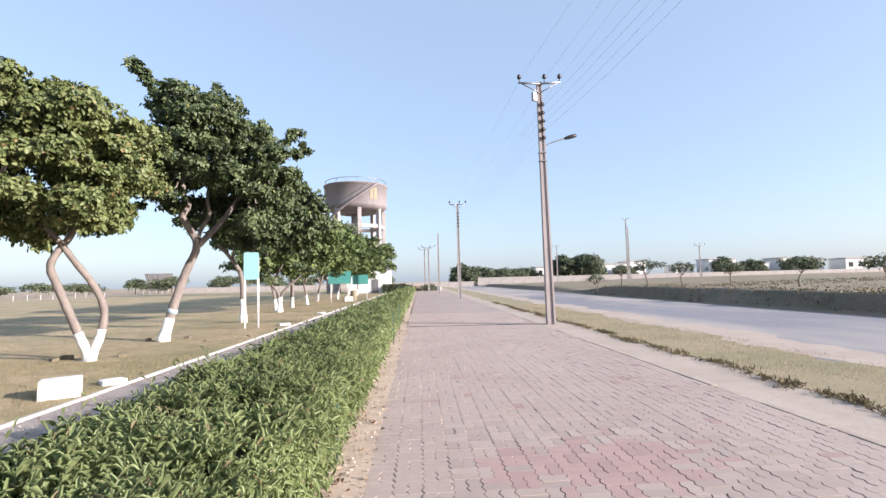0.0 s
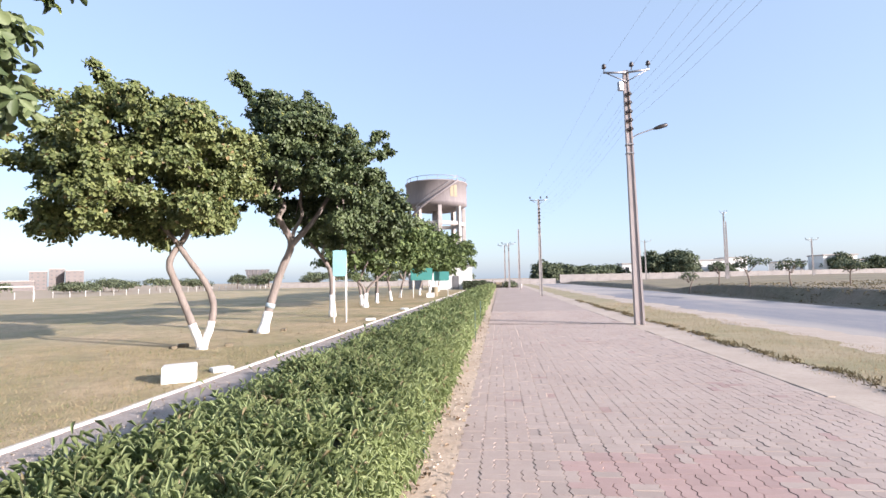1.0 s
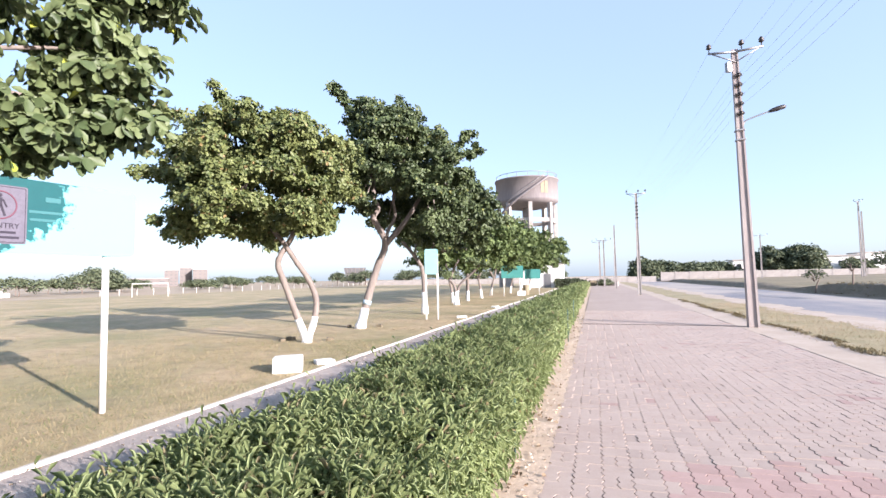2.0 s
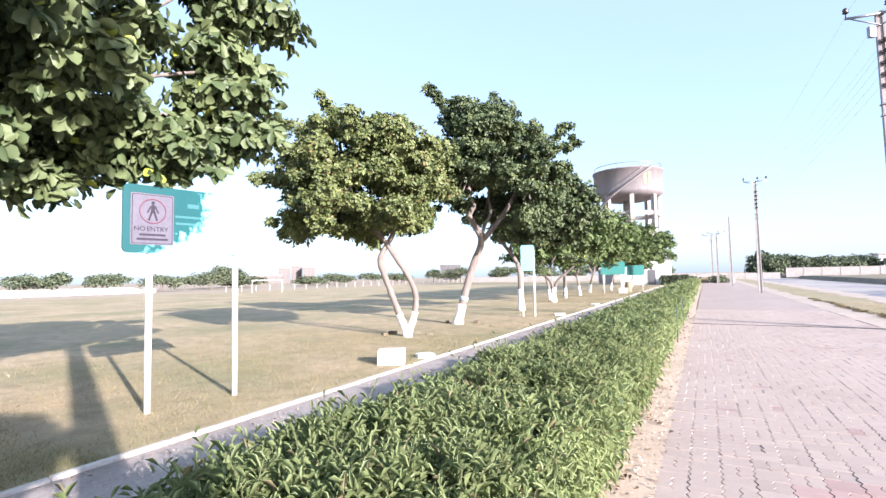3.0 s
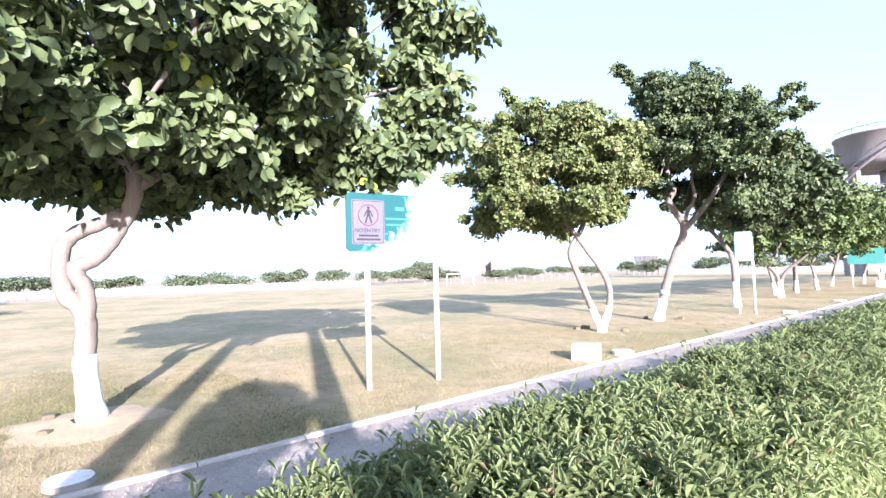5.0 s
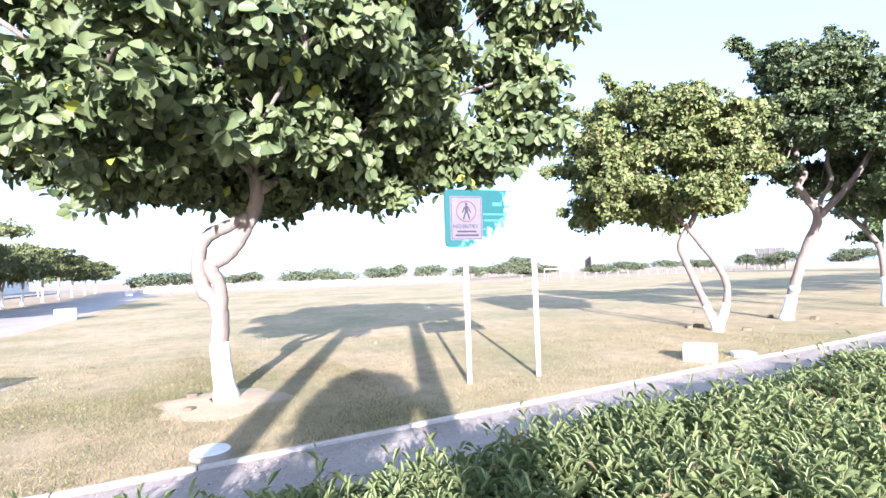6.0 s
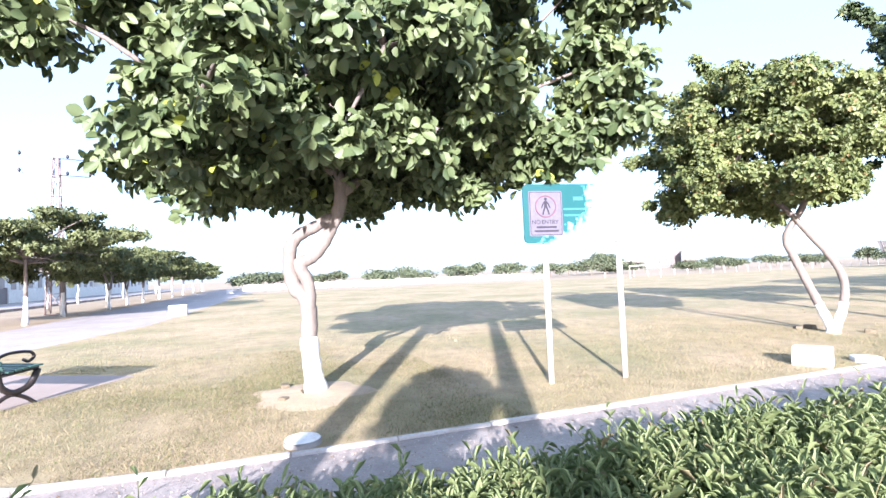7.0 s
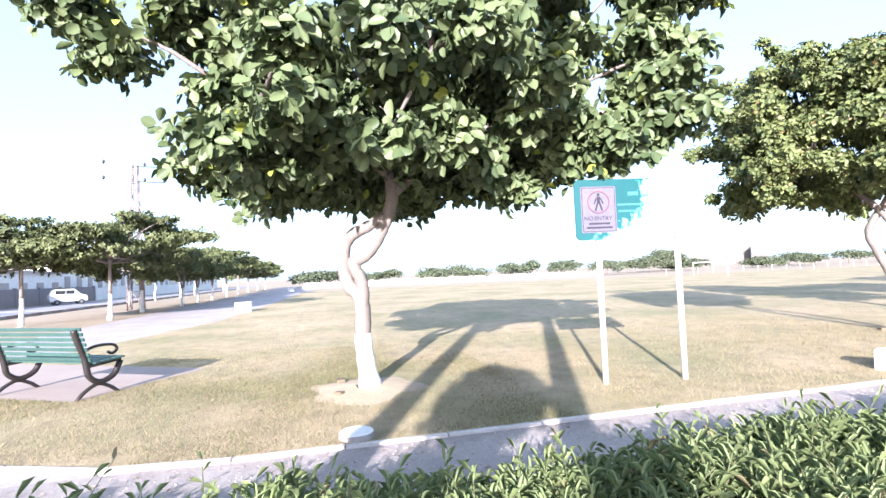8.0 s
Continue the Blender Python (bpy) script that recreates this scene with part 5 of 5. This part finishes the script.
# whitewashed young trees along the street kerb
for k, (x, h) in enumerate([(-47.5, 2.6), (-55.5, 2.2), (-63.0, 2.8), (-71.0, 2.4), (-80.0, 2.6), (-90.0, 2.4)]):
    o = root("kerb_sapling", x, -16.6 - 0.3 * (k % 2))
    tagged(o, "slender crooked young tree with whitewashed stem by the street", "tree", "saplings by the street")
    w = 0.28 * (1 if k % 2 else -1)
    part("trunk", tube(curve_pts([(0, 0, -0.05), (w, 0, h * 0.3), (-w * 0.4, 0, h * 0.62), (w * 1.5, 0, h)], 4), [0.10 - 0.0045 * q for q in range(13)], 8), M_WHITE, o, "whitewashed crooked stem")
    P, N = clump_points([(w * 1.5, 0, h), (w * 2.4, 0.2, h * 1.08), (w * 0.5, -0.2, h * 1.1)], [0.5, 0.4, 0.4], 150)
    lo = leaves("crown", P, N, 0.17, 0.11, M_LEAF_ROW, o)
    lo["kind"] = "stuff"

# lattice masts
def lattice_mast(x, y, h, w, label):
    o = root("lattice_mast", x, y)
    tagged(o, label, "mast")
    for sx, sy in ((-1, -1), (1, -1), (1, 1), (-1, 1)):
        part("leg", tube([(sx * w, sy * w, -0.1), (sx * w * 0.35, sy * w * 0.35, h)], 0.05, 6), M_RUST, o)
    bmx = bmesh.new()
    n = int(h / 1.2)
    for k in range(n):
        z0, z1 = h * k / n, h * (k + 1) / n
        f0, f1 = w * (1 - 0.65 * k / n), w * (1 - 0.65 * (k + 1) / n)
        for (ax, ay), (bx, by) in (((-1, -1), (1, -1)), ((1, -1), (1, 1)), ((1, 1), (-1, 1)), ((-1, 1), (-1, -1))):
            tube([(ax * f0, ay * f0, z0), (bx * f1, by * f1, z1)], 0.025, 4, bmx)
            tube([(ax * f0, ay * f0, z0), (bx * f0, by * f0, z0)], 0.025, 4, bmx)
    part("bracing", bmx, M_RUST, o)
    for z in (h - 0.05, h - 1.1):
        arm = part("crossarm", tube([(-0.53, 1.65, z), (0.53, -1.65, z)], 0.035, 6), M_STEEL, o)
        for f in (-1.0, -0.33, 1.0):
            part("insulator", tube([(0.53 * f, -1.65 * f, z + 0.02), (0.53 * f, -1.65 * f, z + 0.12), (0.53 * f, -1.65 * f, z + 0.2), (0.53 * f, -1.65 * f, z + 0.28)], [0.04, 0.085, 0.085, 0.03], 8), M_IRON, arm, "dark insulator")
    part("floodlight", solid((-0.05, 0.55, h - 2.9), (0.14, 0.38, 0.3), 0, 0.02), M_STEEL, o)
    part("bracket", tube([(0.1, 0.05, h - 3.0), (-0.05, 0.5, h - 2.95)], 0.03, 6), M_STEEL, o)
    return o


lattice_mast(-36.5, -12.3, 9.7, 0.40, "grey steel lattice mast with crossarms behind the street trees")

# goal frame on the far lawn
o = root("goal_frame", -52, 47, 0, 48)
tagged(o, "white tubular goal frame on the far lawn", "goal")
part("frame", tube([(-1.9, 0, -0.1), (-1.9, 0, 1.65), (1.9, 0, 1.65), (1.9, 0, -0.1)], 0.06, 8), M_WHITE, o)
# small white marker posts along the far side
for k in range(30):
    o = part("marker_post", tube([(0, 0, -0.05), (0, 0, 0.86), (0, 0, 0.9)], [0.035, 0.035, 0.015], 8), M_WHITE)
    o.location = (-61.5, 48 + k * 2.7, 0)
    tagged(o, "thin white marker post at the lawn's far side", "post", "marker posts")

# ---- paving blocks ----
PW, PL, ZIG = 0.228, 0.228, 0.012


def tri(y):
    q = (y / (PL / 2)) % 1.0
    return ZIG * (4 * abs(q - 0.5) - 1)


def block_mesh(x0, x1, y0, y1, g=0.0035, h=0.03, gy=0.0012):
    """A concrete block whose long sides run in a zigzag."""
    n = max(2, round((y1 - y0) / (PL / 4)))
    ys = [y0 + (y1 - y0) * k / n for k in range(n + 1)]
    ring = [(x1 - g + tri(y), min(max(y, y0 + gy), y1 - gy)) for y in ys] + [(x0 + g + tri(y), min(max(y, y0 + gy), y1 - gy)) for y in reversed(ys)]
    c = ((x0 + x1) / 2, (y0 + y1) / 2)
    b = 0.001
    top = [(c[0] + (x - c[0]) * (1 - b / (x1 - x0) * 2), c[1] + (y - c[1]) * (1 - b / (y1 - y0) * 2), 0.0) for x, y in ring]
    mid = [(x, y, -0.003) for x, y in ring]
    low = [(x, y, -h) for x, y in ring]
    return top, mid, low


def block_faces(n, o=0):
    f = [tuple(o + k for k in range(n))]
    for k in range(n):
        j = (k + 1) % n
        f.append((o + k, o + n + k, o + n + j, o + j))
        f.append((o + n + k, o + 2 * n + k, o + 2 * n + j, o + n + j))
    return f


FOUR = ((0, PW / 2, 0, PL), (PW / 2, PW, 0, PL), (0, PW, PL, PL * 1.5), (0, PW, PL * 1.5, PL * 2))
single = {}
for i, q in enumerate(FOUR):
    for red in (0, 1):
        t_, m_, l_ = block_mesh(*q)
        me = bpy.data.meshes.new("paving_block")
        me.from_pydata(t_ + m_ + l_, [], block_faces(len(t_)))
        me.materials.append(M_PAVE_RED if red else M_PAVE)
        single[i, red] = me
field_top = tagged(root("pavement_blocks", 0, 0), "zigzag concrete paving blocks, grey with faded red patches", "pavement", kind="structure")
pr = random.Random(9)
ncol = int((4.25 + 0.40) / PW)
V = {0: [], 1: []}
Fc = {0: [], 1: []}
made = 0
for j in range(-20, 53):
    for i in range(ncol):
        ox = -0.40 + i * PW
        oy = (j + (0.5 if i % 2 else 0.0)) * PL * 2
        for k, q in enumerate(FOUR):
            red = 1 if ((ox - 1.5) / 1.0) ** 2 + ((oy - 4.1) / 0.55) ** 2 + pr.uniform(-0.5, 0.5) < 1 or pr.random() < 0.015 else 0
            dz = pr.uniform(-0.004, 0.002) - 0.003
            if 2.6 < oy < 5.6 and 0.1 < ox < 3.1 and made < 300:
                ob = new("paving_block", single[k, red])
                ob.parent = field_top
                ob.location = (ox, oy, dz)
                made += 1
            else:
                t_, m_, l_ = block_mesh(*q)
                o = len(V[red])
                V[red] += [(x + ox, y + oy, z + dz) for x, y, z in t_ + m_ + l_]
                Fc[red] += block_faces(len(t_), o)
for red in (0, 1):
    ob = soup("paving_field", V[red], Fc[red], M_PAVE_RED if red else M_PAVE, field_top)
    ob["kind"] = "stuff"

# ---- grass on the near lawn, soil at the tree foot ----
bm = bmesh.new()
rings = []
for k in range(7):
    rad = 0.13 + 0.105 * k
    row = []
    for j in range(28):
        a = 2 * math.pi * j / 28
        q = rad * (1 + 0.55 * noise.noise((math.cos(a) * 1.6, math.sin(a) * 1.6, 4)))
        row.append(bm.verts.new((q * math.cos(a), q * math.sin(a) * 1.25, (0.03 + 0.03 * noise.noise((math.cos(a) * rad * 7, math.sin(a) * rad * 7, 1))) * (1 - (k / 6) ** 2) - (0.006 if k == 6 else 0))))
    rings.append(row)
for a, b in zip(rings, rings[1:]):
    for j in range(28):
        bm.faces.new((a[j], b[j], b[(j + 1) % 28], a[(j + 1) % 28])).smooth = True
mound = part("soil_mound", bm, M_SOIL)
mound.matrix_basis = pose(-7.22, 0.48, 0.0)
tagged(mound, "low mound of pale loose soil round the trunk", "soil")


def blades(n, xr, yr, h, mat, skip):
    px, py = RNG.uniform(*xr, n), RNG.uniform(*yr, n)
    keep = (np.sin(px * 2.1 + np.sin(py * 1.7)) + np.sin(py * 2.9 + px * 0.6) + RNG.normal(scale=0.9, size=n)) > -0.9
    keep &= ~skip(px, py)
    px, py = px[keep], py[keep]
    n = len(px)
    a = RNG.uniform(0, 6.28, n)
    w = RNG.uniform(0.002, 0.0055, n)
    hh = h * RNG.uniform(0.4, 1.3, n)
    v = np.empty((n, 3, 3))
    v[:, 0] = np.stack([px - w * np.cos(a), py - w * np.sin(a), np.full(n, -0.003)], 1)
    v[:, 1] = np.stack([px + w * np.cos(a), py + w * np.sin(a), np.full(n, -0.003)], 1)
    v[:, 2] = np.stack([px + RNG.normal(scale=0.03, size=n), py + RNG.normal(scale=0.03, size=n), hh], 1)
    me = bpy.data.meshes.new("grass")
    me.from_pydata(v.reshape(-1, 3).tolist(), [], np.arange(n * 3).reshape(-1, 3).tolist())
    me.materials.append(mat)
    return tagged(new("grass", me), "short dry lawn grass", "grass", kind="stuff")


def off_lawn(x, y):
    f = -0.86 * (x + 8.78) + 0.51 * (y + 4.08)
    g = -0.51 * (x + 8.78) - 0.86 * (y + 4.08)
    pad = (f > -0.4) & (f < 2.05) & (g > -0.9) & (g < 4.1)
    return pad | (y < np.interp(x, (-62, -40, -22, -14.6, -10), (-2.7, -3.3, -4.3, -6.1, -7.3))) | ((x > -5.3) & (y < -1.8)) | ((x > -6.4) & (y < -3.4)) | ((x > -7.3) & (y < -5.2)) | ((x + 7.22) ** 2 + (y - 0.48) ** 2 < 0.42)


blades(130000, (-13, -4.9), (-5.5, 12), 0.036, M_GRASS, lambda x, y: off_lawn(x, y) | (RNG.random(len(x)) < (-5.5 - x) / 9))
blades(60000, (-30, -4.9), (-5.5, 30), 0.045, M_GRASS, lambda x, y: off_lawn(x, y) | (RNG.random(len(x)) < (-8 - x) / 25))
M_GREEN_GRASS = foliage("green_grass_blades", (0.105, 0.118, 0.045), (0.205, 0.195, 0.090), (0.28, 0.22, 0.13), 0.2, gloss=0.7, glow=0.3)
blades(105000, (-11.5, -4.9), (-6.5, 2.6), 0.036, M_GREEN_GRASS, lambda x, y: off_lawn(x, y) | (np.sin(x * 1.3 + 0.8 * np.sin(y * 1.1)) + np.sin(y * 1.7 + x * 0.5) + RNG.normal(scale=0.6, size=len(x)) < -0.1))
M_STRAW = foliage("straw", (0.30, 0.22, 0.135), (0.44, 0.34, 0.22), (0.26, 0.24, 0.11), 0.12, gloss=0.8, glow=0.2)
blades(20000, (4.85, 7.8), (3, 30), 0.045, M_STRAW, lambda x, y: (x < 5.2 + 0.2 * np.sin(y * 2.0)) & (RNG.random(len(x)) < 0.7))


def litter(name, n, xr, yr, size, mat, label, category, z=0.0):
    """Loose crumbs, stones or dead leaves strewn over a strip."""
    p = np.stack([RNG.uniform(*xr, n), RNG.uniform(*yr, n), np.full(n, z) + size * 0.15], 1)
    ob = leaves(name, p, RNG.normal(scale=0.35, size=(n, 3)) + (0, 0, 1), size, size * 0.7, mat, fold=0.25, droop=0.1)
    return tagged(ob, label, category, kind="stuff")


M_DEAD = foliage("dead_leaves", (0.16, 0.10, 0.06), (0.40, 0.30, 0.20), gloss=0.8, glow=0.1)
M_CRUMB = foliage("stone_crumbs", (0.30, 0.24, 0.19), (0.58, 0.50, 0.43), gloss=0.9, glow=0.0)
litter("leaf_litter", 160, (-0.8, -0.36), (1.5, 22), 0.05, M_DEAD, "dead brown leaves strewn along the hedge foot", "leaf litter")
litter("stone_crumbs", 900, (-0.78, -0.36), (1.5, 22), 0.03, M_CRUMB, "pale crumbs of stone along the hedge foot", "gravel")
litter("lawn_litter", 110, (-12, -5.0), (-1.8, 16), 0.06, M_DEAD, "dead brown leaves strewn on the lawn", "leaf litter")
litter("footway_litter", 500, (-4.75, -2.4), (-3, 16), 0.035, M_DEAD, "crumbs and dead leaves strewn on the footway", "leaf litter", -0.01)
litter("footway_gravel", 9000, (-4.76, -2.35), (-4, 14), 0.017, M_CRUMB, "fine pale gravel strewn on the footway", "gravel", -0.011)
litter("verge_litter", 90, (4.9, 7.6), (3, 30), 0.05, M_DEAD, "dry brown tufts strewn on the verge", "dry grass")
# ragged tufts along the edge of the verge
n = 170
ty = RNG.uniform(4, 34, n)
tx = 5.24 + 0.09 * np.sin(ty * 0.9 + 0.3) + 0.06 * np.sin(ty * 2.3 + 0.6) + RNG.normal(scale=0.07, size=n)
P = np.repeat(np.stack([tx, ty, np.zeros(n)], 1), 26, 0) + RNG.normal(scale=0.06, size=(n * 26, 3)) * (1, 1.6, 0)
tf = leaves("verge_tufts", P, RNG.normal(scale=0.8, size=(n * 26, 3)) + (0.2, -0.3, 0.2), 0.075, 0.014, foliage("verge_tuft", (0.08, 0.065, 0.04), (0.24, 0.19, 0.10), gloss=0.8, glow=0.1), along=RNG.normal(scale=0.7, size=(n * 26, 3)) + (0, 0, 0.6))
tagged(tf, "ragged dry grass tufts along the verge edge", "grass", kind="stuff")
# low dry scrub over the bank and the field behind it
M_SCRUB = foliage("dry_scrub", (0.12, 0.10, 0.06), (0.26, 0.21, 0.13), gloss=0.8, glow=0.1)
n = 2000
bx = np.where(RNG.random(n) < 0.12, RNG.uniform(16.4, 18.6, n), RNG.uniform(18.2, 50, n))
by = RNG.uniform(10, 46, n)
bz = np.interp(bx, (15.7, 16.9, 17.25, 18.6, 24.0, 60.0), (-0.06, -0.02, 0.58, 0.70, 0.69, 1.04))
P = np.repeat(np.stack([bx, by, bz], 1), 6, 0) + RNG.normal(scale=0.2, size=(n * 6, 3)) * (0.5, 1, 0.15)
sc = leaves("scrub", P, RNG.normal(scale=0.7, size=(n * 6, 3)) + (0.2, -0.2, 0.5), 0.16, 0.06, M_SCRUB, along=RNG.normal(scale=0.6, size=(n * 6, 3)) + (0, 0, 0.7))
tagged(sc, "low dry brown scrub on the bank and field", "scrub", kind="stuff")

# pruned young tree on the lawn
tree("pruned_tree", (-8.0, 28.9),
     [([(-8.05, 28.9, -0.05), (-8.0, 28.9, 0.5), (-8.1, 28.9, 1.1), (-8.5, 28.9, 1.6), (-8.9, 28.9, 2.0)], 0.12, 0.05),
      ([(-7.95, 28.95, -0.05), (-7.95, 28.9, 0.7), (-7.7, 28.9, 1.3), (-7.0, 28.9, 1.9), (-6.5, 28.9, 2.4)], 0.10, 0.045)],
     0.95, [(-8.9, 28.9, 2.0), (-6.5, 28.9, 2.4)], (0, 0, 0), (1, 1, 1), 0, 0.42, 0.14, M_LEAF, M_BARK, 71, "low pruned tree with stubby whitewashed stems on lawn",
     clumps=[(-9.0, 28.9, 2.0), (-8.6, 28.8, 1.95), (-6.5, 28.9, 2.6), (-6.1, 29.0, 2.5), (-6.9, 28.7, 2.7)], gap=1.5)
# A thin dark lamp post among the trees
o = root("garden_lamp", -9.3, 36.5)
tagged(o, "thin black garden lamp post among the park trees", "lamp post")
part("post", tube([(0, 0, -0.05), (0, 0, 0.25), (0, 0, 0.3), (0, 0, 3.4)], [0.11, 0.10, 0.06, 0.05], 10), M_IRON, o)
part("lamp_head", tube([(0, 0, 3.38), (0, 0, 3.45), (0, 0, 3.7), (0, 0, 3.78)], [0.06, 0.16, 0.14, 0.03], 12), M_IRON, o)
# clipped dark hedge across the end of the footway
o = root("clipped_hedge", -3.6, 71.5)
tagged(o, "dark clipped box hedge across the end of the footway", "hedge")
# solid dark box paints the shade behind the outer leaves
part("shade_core", solid((0, 0, 0.55), (3.0, 1.1, 1.1), 0, 0.1), M_CORE, o)
n = 2600
q = RNG.uniform(-1, 1, (n, 3)) * (1.6, 0.62, 0.6)
ax = RNG.integers(0, 3, n)
lim = np.array((1.6, 0.62, 0.6))
q[np.arange(n), ax] = lim[ax] * np.sign(q[np.arange(n), ax])
nr = np.zeros((n, 3))
nr[np.arange(n), ax] = np.sign(q[np.arange(n), ax])
lo = leaves("foliage", q + (0, 0, 0.62), nr + RNG.normal(scale=0.5, size=(n, 3)), 0.2, 0.1, M_LEAF_FAR, o)
lo["kind"] = "stuff"
worn_block("white_crate", -6.15, 43.6, (0.7, 0.5, 0.4), 10, "white painted block lying by the litter bin", seed=12)
worn_block("flat_stone", -5.15, 26.4, (0.4, 0.3, 0.08), 70, "flat whitewashed stone lying beside the kerb", seed=14)
worn_block("rubble_block", -0.2, 84.0, (1.1, 0.8, 0.9), 20, "weathered concrete rubble at the end of the paving", M_BANK, seed=15)
worn_block("rubble_block", 2.9, 83.0, (1.6, 0.9, 0.6), -15, "weathered concrete rubble at the end of the paving", M_CONC, seed=16)

# light blue band over the whitewash of the leaning tree
M_BLUE = surface("pale_blue_paint", (0.36, 0.45, 0.50), (0.32, 0.40, 0.45), fine=30.0)
part("paint_band", tube([(0.214, 0.109, 0.79), (0.250, 0.127, 0.93)], [0.150, 0.148], 12), M_BLUE, leaner, "faded light blue paint band")
for k, (x, y, w) in enumerate([(-7.95, 11.75, 0.22), (-6.85, 11.95, 0.18), (-8.05, 11.5, 0.16), (-7.0, 15.5, 0.2), (-8.0, 15.2, 0.2), (-6.9, 0.1, 0.14), (-7.7, 0.15, 0.16)]):
    worn_block("dirt_clod", x, y, (w, w * 0.8, w * 0.45), 30 * k, "clod of loose brown earth by a tree", M_BANK, seed=30 + k)
